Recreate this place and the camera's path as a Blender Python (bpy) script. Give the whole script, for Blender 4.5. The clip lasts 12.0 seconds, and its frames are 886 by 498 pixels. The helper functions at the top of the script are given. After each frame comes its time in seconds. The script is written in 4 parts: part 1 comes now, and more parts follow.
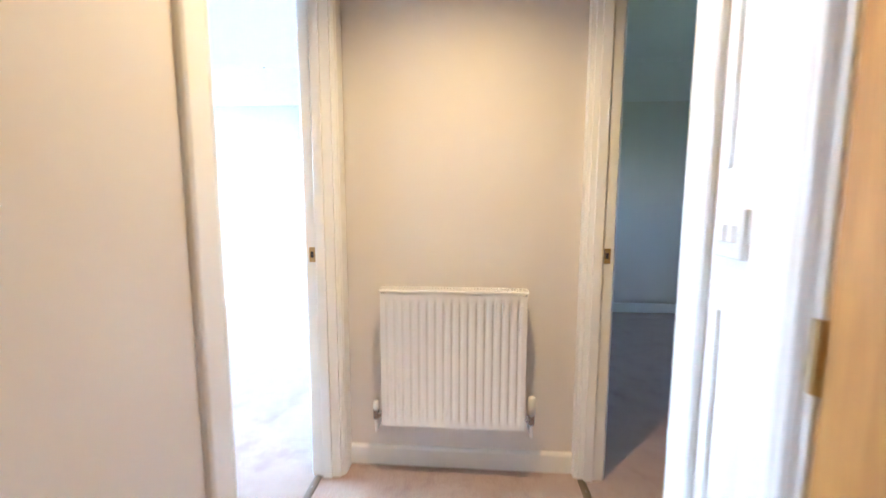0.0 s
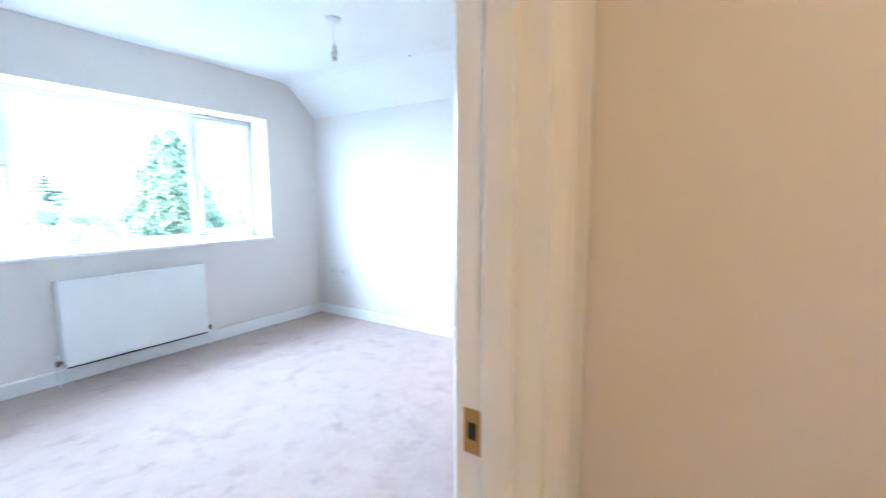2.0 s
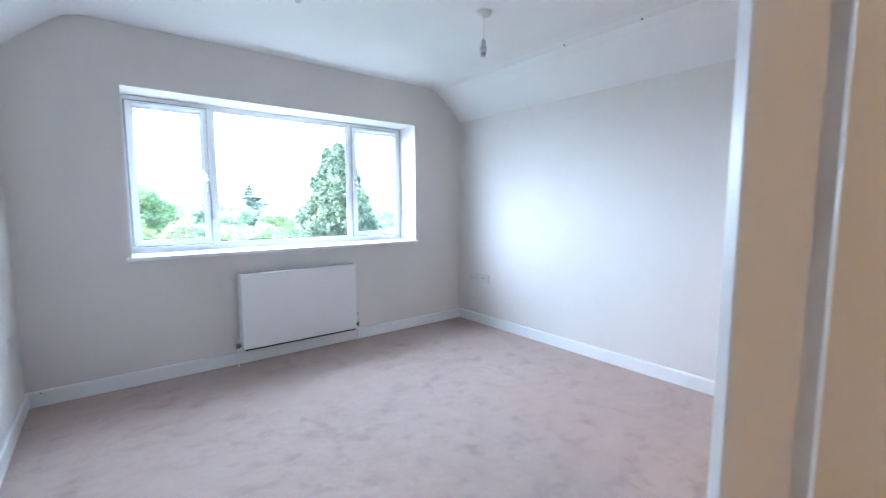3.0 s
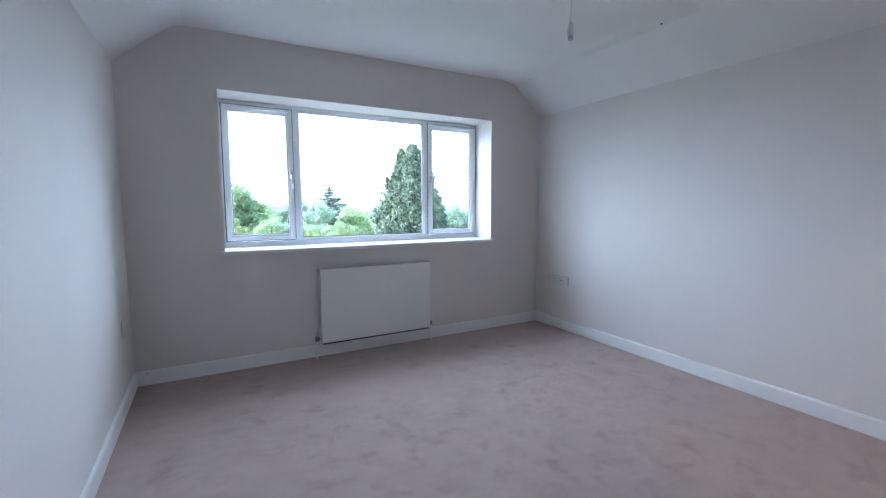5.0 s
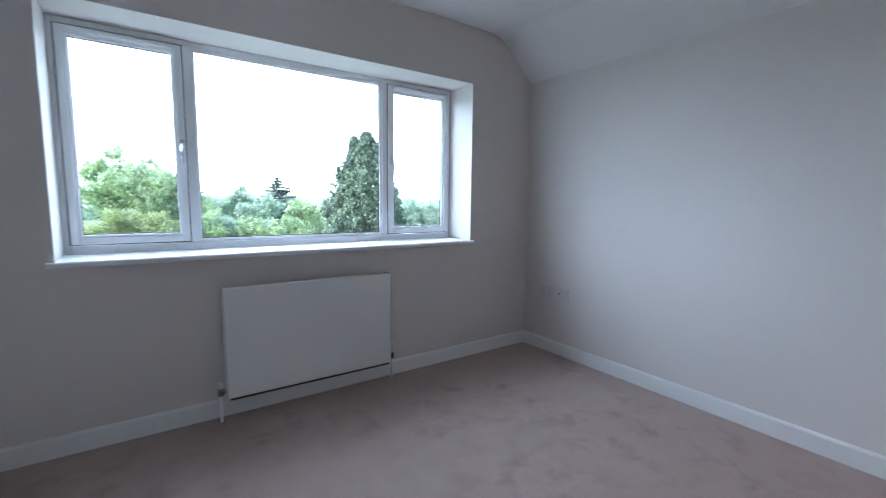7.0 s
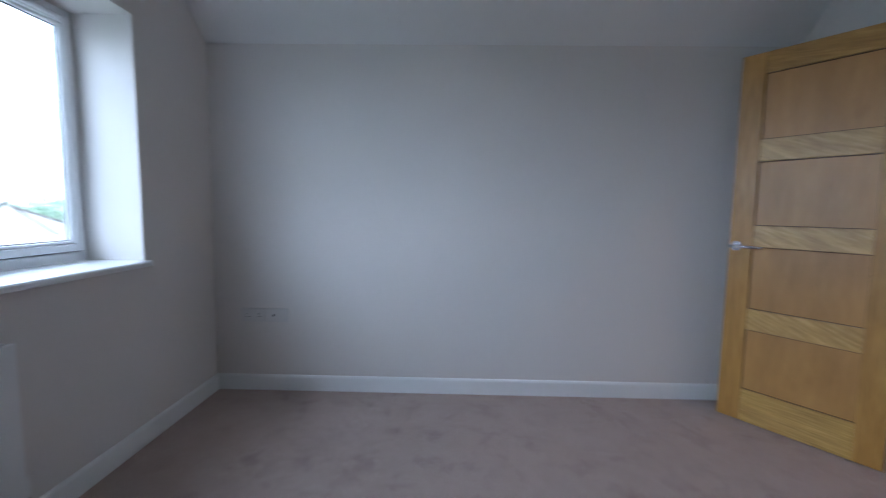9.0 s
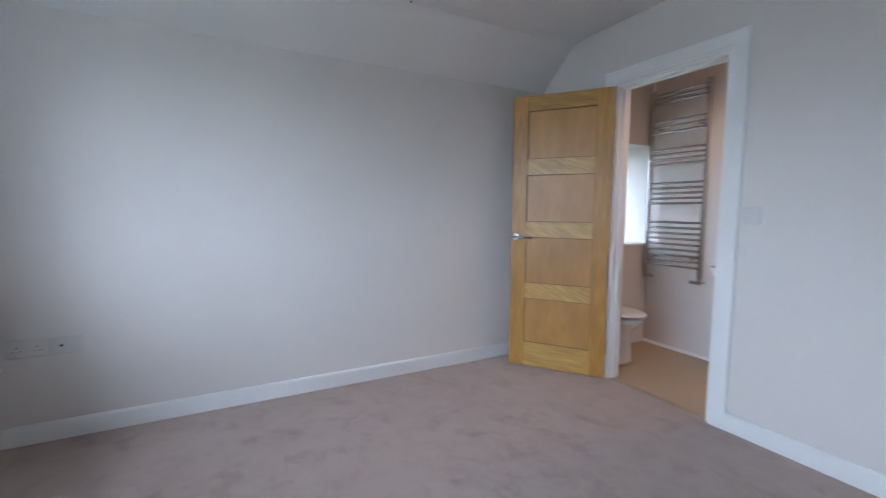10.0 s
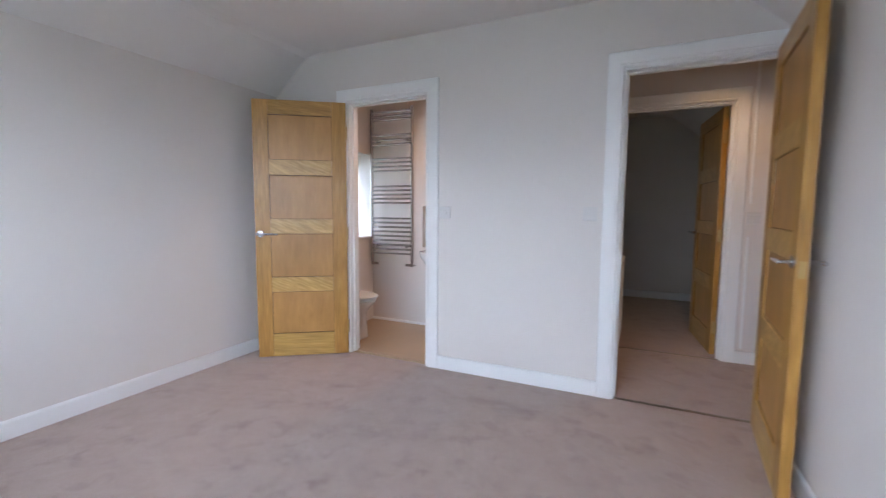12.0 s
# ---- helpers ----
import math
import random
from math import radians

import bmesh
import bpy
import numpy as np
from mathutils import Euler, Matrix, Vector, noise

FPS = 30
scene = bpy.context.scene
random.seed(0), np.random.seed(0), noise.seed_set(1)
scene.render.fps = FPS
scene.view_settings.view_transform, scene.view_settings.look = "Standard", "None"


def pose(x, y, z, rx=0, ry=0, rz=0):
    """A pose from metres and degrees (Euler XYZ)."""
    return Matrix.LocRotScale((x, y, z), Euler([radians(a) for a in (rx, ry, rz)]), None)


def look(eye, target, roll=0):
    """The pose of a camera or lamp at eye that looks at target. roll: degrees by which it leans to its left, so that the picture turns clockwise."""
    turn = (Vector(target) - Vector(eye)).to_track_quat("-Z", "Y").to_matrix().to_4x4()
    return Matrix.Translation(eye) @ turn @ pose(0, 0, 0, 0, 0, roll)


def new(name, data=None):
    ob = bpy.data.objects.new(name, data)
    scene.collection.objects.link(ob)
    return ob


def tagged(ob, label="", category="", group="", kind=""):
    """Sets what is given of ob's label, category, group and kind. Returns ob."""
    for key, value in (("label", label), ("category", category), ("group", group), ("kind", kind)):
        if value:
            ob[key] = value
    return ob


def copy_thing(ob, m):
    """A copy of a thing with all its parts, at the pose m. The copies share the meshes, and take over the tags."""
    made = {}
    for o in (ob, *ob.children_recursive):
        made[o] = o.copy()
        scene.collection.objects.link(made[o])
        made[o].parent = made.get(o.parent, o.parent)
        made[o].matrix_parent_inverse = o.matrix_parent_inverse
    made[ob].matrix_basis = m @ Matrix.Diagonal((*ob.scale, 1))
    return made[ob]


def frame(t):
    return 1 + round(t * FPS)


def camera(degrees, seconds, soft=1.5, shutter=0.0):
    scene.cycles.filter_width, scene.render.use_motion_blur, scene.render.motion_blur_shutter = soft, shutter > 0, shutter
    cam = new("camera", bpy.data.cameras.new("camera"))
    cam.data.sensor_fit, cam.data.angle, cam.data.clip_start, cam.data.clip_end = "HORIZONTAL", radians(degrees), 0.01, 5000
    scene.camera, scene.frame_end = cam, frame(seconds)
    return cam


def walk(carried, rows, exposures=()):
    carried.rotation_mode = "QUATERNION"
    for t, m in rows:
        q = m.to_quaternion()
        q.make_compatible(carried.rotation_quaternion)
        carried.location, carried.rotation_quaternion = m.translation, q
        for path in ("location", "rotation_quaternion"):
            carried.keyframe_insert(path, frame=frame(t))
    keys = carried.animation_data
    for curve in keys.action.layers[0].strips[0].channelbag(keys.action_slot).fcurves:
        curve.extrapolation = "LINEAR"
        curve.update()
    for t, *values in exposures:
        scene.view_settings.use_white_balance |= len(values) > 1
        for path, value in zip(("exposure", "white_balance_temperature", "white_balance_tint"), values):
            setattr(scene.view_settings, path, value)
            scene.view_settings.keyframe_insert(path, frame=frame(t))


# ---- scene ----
cam = camera(92.3, 12.0, soft=1.15, shutter=0.5)
PATH = [
    (0, (-0.617, -0.672, 1.185), (1.363, -0.523, 0.942), 0.1),
    (0.1, (-0.537, -0.664, 1.182), (1.444, -0.518, 0.953), 0.2),
    (0.5, (-0.144, -0.659, 1.239), (1.826, -0.457, 0.959), 0.3),
    (1, (0.23, -0.579, 1.232), (2.161, -0.13, 0.969), 0.1),
    (1.5, (0.448, -0.423, 1.245), (2.286, 0.325, 0.997), -0.1),
    (2, (0.579, -0.272, 1.247), (2.243, 0.814, 1.017), -0.2),
    (2.5, (0.678, -0.161, 1.233), (2.132, 1.196, 1.021), -0.2),
    (3, (0.732, -0.088, 1.236), (1.965, 1.474, 1.033), -0.1),
    (3.3, (0.721, -0.079, 1.239), (1.874, 1.544, 1.043), 0.0),
    (3.5, (0.75, -0.058, 1.235), (1.843, 1.605, 1.034), -0.1),
    (5.5, (0.768, 0.126, 1.187), (1.724, 1.871, 0.985), -0.1),
    (6, (0.886, 0.411, 1.165), (1.846, 2.152, 0.952), -0.1),
    (6.5, (1.073, 0.687, 1.177), (2.103, 2.387, 0.953), 0.0),
    (6.6, (1.115, 0.758, 1.176), (2.176, 2.438, 0.944), -0.1),
    (6.7, (1.171, 0.812, 1.18), (2.245, 2.483, 0.949), 0.1),
    (8.3, (1.214, 1.644, 1.148), (3.003, 2.52, 0.964), 0.8),
    (8.5, (1.178, 1.726, 1.147), (3.056, 2.392, 0.973), 0.9),
    (8.6, (1.181, 1.772, 1.151), (3.099, 2.312, 0.977), 1.1),
    (9, (1.182, 1.984, 1.157), (3.173, 2.025, 0.97), 0.8),
    (9.5, (1.112, 2.162, 1.134), (3.046, 1.682, 0.964), 0.8),
    (10, (1.028, 2.394, 1.167), (2.781, 1.45, 0.988), 0.4),
    (10.3, (1.009, 2.473, 1.175), (2.641, 1.331, 0.996), 0.6),
    (10.5, (1.007, 2.515, 1.173), (2.548, 1.252, 0.998), 0.3),
    (11, (1.033, 2.649, 1.156), (2.287, 1.101, 0.986), 0.5),
    (11.5, (0.98, 2.715, 1.16), (2.01, 1.01, 0.982), 0.4),
    (11.7, (1.0, 2.738, 1.178), (1.932, 0.978, 0.993), 0.2),
    (12, (0.917, 2.781, 1.165), (1.755, 0.974, 0.986), 0.4),
]
EXPOSURES = [
    (0.0, 4.8, 4820, 0),
    (0.5, 4.85, 4850, 2),
    (0.9, 4.58, 4750, 0),
    (1.5, 4.38, 4900, 1),
    (2.0, 4.05, 5050, 3),
    (2.5, 3.65, 5200, 5),
    (3.0, 3.18, 5400, 8),
    (3.5, 2.85, 5450, 10),
    (5.5, 2.08, 5450, 9),
    (6.5, 1.95, 5500, 9),
    (8.5, 1.62, 5550, 9),
    (9.0, 1.58, 5450, 10),
    (9.5, 1.88, 5600, 10),
    (10.5, 2.32, 5850, 13),
    (12.0, 2.48, 6100, 15),
]
walk(cam, [(t, look(eye, target, roll)) for t, eye, target, roll in PATH], EXPOSURES)


# ---- world and light ----
world = bpy.data.worlds.new("overcast_sky")
scene.world = world
world.use_nodes = True
wn, wl = world.node_tree.nodes, world.node_tree.links
wn.clear()
sky = wn.new("ShaderNodeTexSky")
sky.sky_type = "NISHITA"
sky.sun_disc = False
sky.sun_elevation = radians(48)
sky.sun_rotation = radians(262)
sky.air_density, sky.dust_density, sky.ozone_density = 1.0, 2.0, 1.0
background = wn.new("ShaderNodeBackground")
background.inputs["Strength"].default_value = 0.15
world_out = wn.new("ShaderNodeOutputWorld")
wl.new(sky.outputs["Color"], background.inputs["Color"])
wl.new(background.outputs["Background"], world_out.inputs["Surface"])


def lamp(name, kind, place, energy, color, target=None, **more):
    data = bpy.data.lights.new(name, kind)
    data.energy, data.color = energy, color
    for key, value in more.items():
        if key == "size":
            data.size = value
        elif key == "size_y":
            data.shape = "RECTANGLE"
            data.size_y = value
        elif key == "radius":
            data.shadow_soft_size = value
        elif key == "angle":
            data.angle = value
        elif key == "cone":
            data.spot_size, data.spot_blend = value
        elif key == "spread":
            data.spread = value
    ob = new(name, data)
    ob.matrix_world = look(place, target) if target else Matrix.Translation(place)
    return ob


SUN_DIR = Vector((math.sin(radians(262)) * math.cos(radians(48)), math.cos(radians(262)) * math.cos(radians(48)), math.sin(radians(48))))
lamp("sun", "SUN", (0, 0, 20), 1.5, (1.0, 0.96, 0.9), target=tuple(Vector((0, 0, 20)) - SUN_DIR), angle=radians(15))
lamp("north_sky_light", "AREA", (-60.0, 170.0, 148.0), 1650000, (0.80, 0.89, 1.0), target=(-60.0, 3.7, 147.99), size=760.0, size_y=300.0)
lamp("hall_ceiling_lamp", "SPOT", (0.42, -0.62, 2.38), 4.9, (1.0, 0.58, 0.24), target=(0.42, -0.6199, 0.0), radius=0.04, cone=(radians(126), 1.0))
# weak added fill over the landing, without a fixture of its own
lamp("landing_fill_light", "SPOT", (-0.90, -0.62, 2.38), 0.35, (1.0, 0.57, 0.21), target=(-0.90, -0.6199, 0.0), radius=0.04, cone=(radians(160), 0.7))
lamp("ensuite_ceiling_lamp", "SPOT", (2.3, -0.55, 2.38), 7.3, (1.0, 0.60, 0.36), target=(2.3, -0.5499, 0.0), radius=0.04, cone=(radians(145), 0.8))

# ---- materials ----


def material(name, color, rough=0.6, metal=0.0):
    m = bpy.data.materials.new(name)
    m.use_nodes = True
    p = m.node_tree.nodes["Principled BSDF"]
    p.inputs["Base Color"].default_value = (*color, 1)
    p.inputs["Roughness"].default_value = rough
    p.inputs["Metallic"].default_value = metal
    return m, m.node_tree.nodes, m.node_tree.links, p


def noise_node(n, l, scale, detail=3.0, stretch=(1, 1, 1), coord="Object", rough=0.5, slant=0.0):
    tc = n.new("ShaderNodeTexCoord")
    mp = n.new("ShaderNodeMapping")
    mp.inputs["Scale"].default_value = stretch
    turned = n.new("ShaderNodeMapping")
    turned.inputs["Rotation"].default_value = (0, radians(slant), 0)
    l.new(tc.outputs[coord], turned.inputs["Vector"])
    l.new(turned.outputs["Vector"], mp.inputs["Vector"])
    t = n.new("ShaderNodeTexNoise")
    t.inputs["Scale"].default_value = scale
    t.inputs["Detail"].default_value = detail
    t.inputs["Roughness"].default_value = rough
    l.new(mp.outputs["Vector"], t.inputs["Vector"])
    return t


def ramp(n, l, source, stops):
    r = n.new("ShaderNodeValToRGB")
    while len(r.color_ramp.elements) < len(stops):
        r.color_ramp.elements.new(0.5)
    for e, (pos, col) in zip(r.color_ramp.elements, stops):
        e.position, e.color = pos, (*col, 1)
    l.new(source, r.inputs["Fac"])
    return r


def bump(n, l, p, height, strength, distance, before=None):
    b = n.new("ShaderNodeBump")
    b.inputs["Strength"].default_value = strength
    b.inputs["Distance"].default_value = distance
    l.new(height, b.inputs["Height"])
    if before:
        l.new(before.outputs["Normal"], b.inputs["Normal"])
    l.new(b.outputs["Normal"], p.inputs["Normal"])
    return b


def shade(color, k):
    return tuple(c * k for c in color)


def paint(name, color, rough=0.7, relief=0.12, fine=180, uneven=0.03):
    m, n, l, p = material(name, color, rough)
    big = noise_node(n, l, 1.3, 4)
    r = ramp(n, l, big.outputs["Fac"], [(0.3, shade(color, 1 - uneven)), (0.7, shade(color, 1 + uneven * 0.4))])
    l.new(r.outputs["Color"], p.inputs["Base Color"])
    small = noise_node(n, l, fine, 3)
    b = bump(n, l, p, small.outputs["Fac"], relief, 0.002)
    wave = noise_node(n, l, 5, 2)
    bump(n, l, p, wave.outputs["Fac"], 0.08, 0.01, b)
    return m


def carpet_material(name, dark, mid, light):
    m, n, l, p = material(name, mid, 0.95)
    p.inputs["Sheen Weight"].default_value = 0.25
    p.inputs["Sheen Roughness"].default_value = 0.6
    patches = noise_node(n, l, 6.0, 7, (1, 1, 1), rough=0.66)
    r = ramp(n, l, patches.outputs["Fac"], [(0.27, dark), (0.44, mid), (0.66, light)])
    tufts = noise_node(n, l, 260, 3)
    tr = ramp(n, l, tufts.outputs["Fac"], [(0.3, (0.72, 0.72, 0.72)), (0.7, (1.15, 1.15, 1.15))])
    mix = n.new("ShaderNodeMix")
    mix.data_type, mix.blend_type = "RGBA", "MULTIPLY"
    mix.inputs["Factor"].default_value = 1.0
    l.new(r.outputs["Color"], mix.inputs["A"])
    l.new(tr.outputs["Color"], mix.inputs["B"])
    marks = noise_node(n, l, 6.5, 5, (1, 1, 1), rough=0.6)
    dabs = ramp(n, l, marks.outputs["Fac"], [(0.33, (0, 0, 0)), (0.47, (1, 1, 1))])
    where = noise_node(n, l, 1.7, 3, (1, 1, 1))
    calm = ramp(n, l, where.outputs["Fac"], [(0.44, (0, 0, 0)), (0.60, (1, 1, 1))])
    both = n.new("ShaderNodeMath")
    both.operation = "MAXIMUM"
    l.new(dabs.outputs["Color"], both.inputs[0])
    l.new(calm.outputs["Color"], both.inputs[1])
    mr = ramp(n, l, both.outputs["Value"], [(0.0, (0.80, 0.75, 0.75)), (1.0, (1, 1, 1))])
    scuffed = n.new("ShaderNodeMix")
    scuffed.data_type, scuffed.blend_type = "RGBA", "MULTIPLY"
    scuffed.inputs["Factor"].default_value = 1.0
    l.new(mix.outputs["Result"], scuffed.inputs["A"])
    l.new(mr.outputs["Color"], scuffed.inputs["B"])
    l.new(scuffed.outputs["Result"], p.inputs["Base Color"])
    b = bump(n, l, p, tufts.outputs["Fac"], 0.6, 0.006)
    lay = noise_node(n, l, 16, 4)
    bump(n, l, p, lay.outputs["Fac"], 0.5, 0.012, b)
    return m


def oak_material(name, dark, mid, light, stretch, figure, slant=0.0):
    m, n, l, p = material(name, mid, 0.38)
    p.inputs["Coat Weight"].default_value = 0.15
    p.inputs["Coat Roughness"].default_value = 0.3
    grain = noise_node(n, l, 9, 5, stretch, rough=0.6, slant=slant)
    warp = noise_node(n, l, figure, 3, tuple(0.2 + 0.3 * k for k in stretch), slant=slant)
    r1 = ramp(n, l, grain.outputs["Fac"], [(0.25, dark), (0.52, mid), (0.76, light)])
    r2 = ramp(n, l, warp.outputs["Fac"], [(0.3, (0.84, 0.80, 0.75)), (0.7, (1.12, 1.10, 1.08))])
    knots = noise_node(n, l, 7.5, 1.5, tuple(1.0 if k > 2 else 0.6 for k in stretch))
    r3 = ramp(n, l, knots.outputs["Fac"], [(0.20, (0.62, 0.50, 0.40)), (0.27, (0.92, 0.88, 0.84)), (0.34, (1, 1, 1))])
    mix = n.new("ShaderNodeMix")
    mix.data_type, mix.blend_type = "RGBA", "MULTIPLY"
    mix.inputs["Factor"].default_value = 1.0
    l.new(r1.outputs["Color"], mix.inputs["A"])
    l.new(r2.outputs["Color"], mix.inputs["B"])
    knotted = n.new("ShaderNodeMix")
    knotted.data_type, knotted.blend_type = "RGBA", "MULTIPLY"
    knotted.inputs["Factor"].default_value = 1.0
    l.new(mix.outputs["Result"], knotted.inputs["A"])
    l.new(r3.outputs["Color"], knotted.inputs["B"])
    l.new(knotted.outputs["Result"], p.inputs["Base Color"])
    fine = noise_node(n, l, 60, 3, stretch)
    bump(n, l, p, fine.outputs["Fac"], 0.15, 0.001)
    return m


WALL = paint("magnolia_emulsion", (0.72, 0.685, 0.655))
CEILING = paint("white_ceiling_emulsion", (0.78, 0.77, 0.76), 0.8)
GLOSS = paint("white_satin_paint", (0.83, 0.84, 0.84), 0.35, 0.05, 90, 0.015)
RADIATOR = paint("white_enamel", (0.78, 0.79, 0.79), 0.3, 0.02, 60, 0.01)
UPVC = paint("white_upvc", (0.86, 0.88, 0.90), 0.3, 0.02, 60, 0.01)
PLASTIC = material("white_plastic", (0.74, 0.75, 0.74), 0.35)[0]
CERAMIC = material("white_ceramic", (0.82, 0.82, 0.80), 0.12)[0]
CHROME = material("polished_chrome", (0.66, 0.66, 0.68), 0.14, 1.0)[0]
RAIL_CHROME = material("towel_rail_chrome", (0.47, 0.46, 0.46), 0.10, 1.0)[0]
STEEL = material("brushed_steel", (0.55, 0.55, 0.56), 0.3, 1.0)[0]
BRASS = material("worn_brass", (0.52, 0.36, 0.16), 0.35, 1.0)[0]
GUNMETAL = material("tarnished_plated_brass", (0.42, 0.40, 0.39), 0.25, 1.0)[0]
# near black: the shade of the radiator's cavity is in this colour
SHADED_FIN = material("shaded_convector_steel", (0.05, 0.047, 0.045), 0.8)[0]
SWITCH = material("matt_white_plastic", (0.655, 0.64, 0.625), 0.4)[0]
# dark brown for the shadow lines painted round the door panels
PANEL_SHADE = material("panel_edge_shade", (0.10, 0.05, 0.018), 0.7)[0]
BAR_METAL = material("dulled_carpet_bar", (0.30, 0.26, 0.22), 0.28, 1.0)[0]
DARK = material("dark_recess", (0.03, 0.028, 0.025), 0.8)[0]
RUBBER = material("dark_rubber", (0.04, 0.04, 0.045), 0.6)[0]
FLEX = material("white_flex", (0.7, 0.7, 0.7), 0.5)[0]
CARPET = carpet_material("taupe_carpet", (0.385, 0.285, 0.236), (0.44, 0.332, 0.280), (0.47, 0.362, 0.312))
VINYL = paint("beige_vinyl_floor", (0.46, 0.34, 0.22), 0.45, 0.1, 40, 0.08)
OAK_UP = oak_material("oak_stile", (0.34, 0.17, 0.035), (0.48, 0.26, 0.058), (0.58, 0.34, 0.095), (9, 9, 0.7), 5)
OAK_ACROSS = oak_material("oak_rail", (0.40, 0.235, 0.065), (0.58, 0.365, 0.12), (0.72, 0.50, 0.21), (0.9, 5, 6.5), 7, 24.0)
OAK_FOOT = oak_material("oak_bottom_rail", (0.42, 0.25, 0.06), (0.58, 0.37, 0.11), (0.68, 0.46, 0.17), (0.7, 6, 16), 6, 2.0)
OAK_TOP = oak_material("oak_top_rail", (0.32, 0.165, 0.035), (0.46, 0.26, 0.06), (0.58, 0.35, 0.10), (0.8, 6, 9), 6, 8.0)
OAK_PANEL = oak_material("oak_panel", (0.44, 0.235, 0.066), (0.485, 0.262, 0.077), (0.53, 0.295, 0.094), (4, 4, 0.8), 4)


def glass_material(name, rough):
    m, n, l, p = material(name, (0.98, 0.99, 0.985), rough)
    p.inputs["Transmission Weight"].default_value = 1.0
    p.inputs["IOR"].default_value = 1.45
    return m


GLASS = glass_material("clear_glass", 0.0)
FROSTED = glass_material("obscured_glass", 0.55)


def leaf_material(name, dark, light):
    """Leaves that let a part of the light through."""
    m, n, l, p = material(name, dark, 0.45)
    geo = n.new("ShaderNodeNewGeometry")
    r = ramp(n, l, geo.outputs["Random Per Island"], [(0.0, dark), (0.6, tuple((a + b) / 2 for a, b in zip(dark, light))), (1.0, light)])
    clump = noise_node(n, l, 1.6, 2)
    k = ramp(n, l, clump.outputs["Fac"], [(0.35, (0.62, 0.66, 0.68)), (0.65, (1.25, 1.25, 1.15))])
    mix = n.new("ShaderNodeMix")
    mix.data_type, mix.blend_type = "RGBA", "MULTIPLY"
    mix.inputs["Factor"].default_value = 1.0
    l.new(r.outputs["Color"], mix.inputs["A"])
    l.new(k.outputs["Color"], mix.inputs["B"])
    l.new(mix.outputs["Result"], p.inputs["Base Color"])
    tr = n.new("ShaderNodeBsdfTranslucent")
    l.new(mix.outputs["Result"], tr.inputs["Color"])
    both = n.new("ShaderNodeMixShader")
    both.inputs["Fac"].default_value = 0.38
    l.new(p.outputs["BSDF"], both.inputs[1])
    l.new(tr.outputs["BSDF"], both.inputs[2])
    l.new(both.outputs["Shader"], n["Material Output"].inputs["Surface"])
    return m


LEAF_CYPRESS = leaf_material("cypress_foliage", (0.05, 0.085, 0.055), (0.44, 0.54, 0.40))
LEAF_GREEN = leaf_material("broadleaf_foliage", (0.27, 0.38, 0.19), (0.66, 0.76, 0.48))
# pale grey-green: the haze of distance is mixed into this leaf colour
LEAF_HAZED = leaf_material("hazed_foliage", (0.33, 0.44, 0.33), (0.56, 0.66, 0.53))
LEAF_FIR = leaf_material("fir_foliage", (0.12, 0.17, 0.145), (0.27, 0.34, 0.29))
LEAF_YELLOW = leaf_material("yellow_shrub_foliage", (0.25, 0.31, 0.12), (0.46, 0.50, 0.25))
BARK = paint("grey_bark", (0.10, 0.08, 0.06), 0.9, 0.8, 20, 0.3)
GRASS = paint("lawn", (0.09, 0.15, 0.045), 0.95, 0.9, 30, 0.3)
RENDER = paint("white_render", (0.80, 0.79, 0.77), 0.85, 0.3, 60, 0.03)
TILE = paint("brown_roof_tile", (0.30, 0.27, 0.26), 0.8, 0.6, 12, 0.15)
BRICK = paint("brown_brick", (0.33, 0.22, 0.17), 0.9, 0.6, 14, 0.2)

# ---- mesh helpers ----


def mesh_object(name, bm, mat, parent=None, label="", smooth=False):
    bmesh.ops.recalc_face_normals(bm, faces=bm.faces)
    me = bpy.data.meshes.new(name)
    bm.to_mesh(me)
    bm.free()
    me.materials.append(mat)
    if smooth:
        for f in me.polygons:
            f.use_smooth = True
    ob = new(name, me)
    if parent:
        ob.parent = parent
    if label:
        ob["label"] = label
    return ob


def part(name, bm, mat, parent, label="", smooth=False):
    return mesh_object(name, bm, mat, parent, label, smooth)


def thing(name, label, category, place=(0, 0, 0), turn=0, group=""):
    ob = new(name)
    ob.matrix_world = pose(*place, 0, 0, turn)
    ob.empty_display_size = 0.1
    return tagged(ob, label, category, group)


def structure(name, bm, mat, label="", parent=None):
    return tagged(mesh_object(name, bm, mat, parent), label, "", "", "structure")


def box(bm, x0, x1, y0, y1, z0, z1, bevel=0.0, segments=2):
    made = bmesh.ops.create_cube(bm, size=1)["verts"]
    for v in made:
        v.co = Vector(((x0 + x1) / 2 + v.co.x * (x1 - x0), (y0 + y1) / 2 + v.co.y * (y1 - y0), (z0 + z1) / 2 + v.co.z * (z1 - z0)))
    if bevel:
        edges = list({e for v in made for e in v.link_edges})
        bmesh.ops.bevel(bm, geom=edges, offset=bevel, segments=segments, profile=0.5, affect="EDGES")


def boxed(*dims, bevel=0.0, segments=2):
    bm = bmesh.new()
    box(bm, *dims, bevel=bevel, segments=segments)
    return bm


def rod(bm, a, b, r, sides=12, r2=None):
    a, b = Vector(a), Vector(b)
    d = b - a
    m = Matrix.Translation((a + b) / 2) @ d.to_track_quat("Z", "Y").to_matrix().to_4x4()
    bmesh.ops.create_cone(bm, cap_ends=True, segments=sides, radius1=r, radius2=r if r2 is None else r2, depth=d.length, matrix=m)


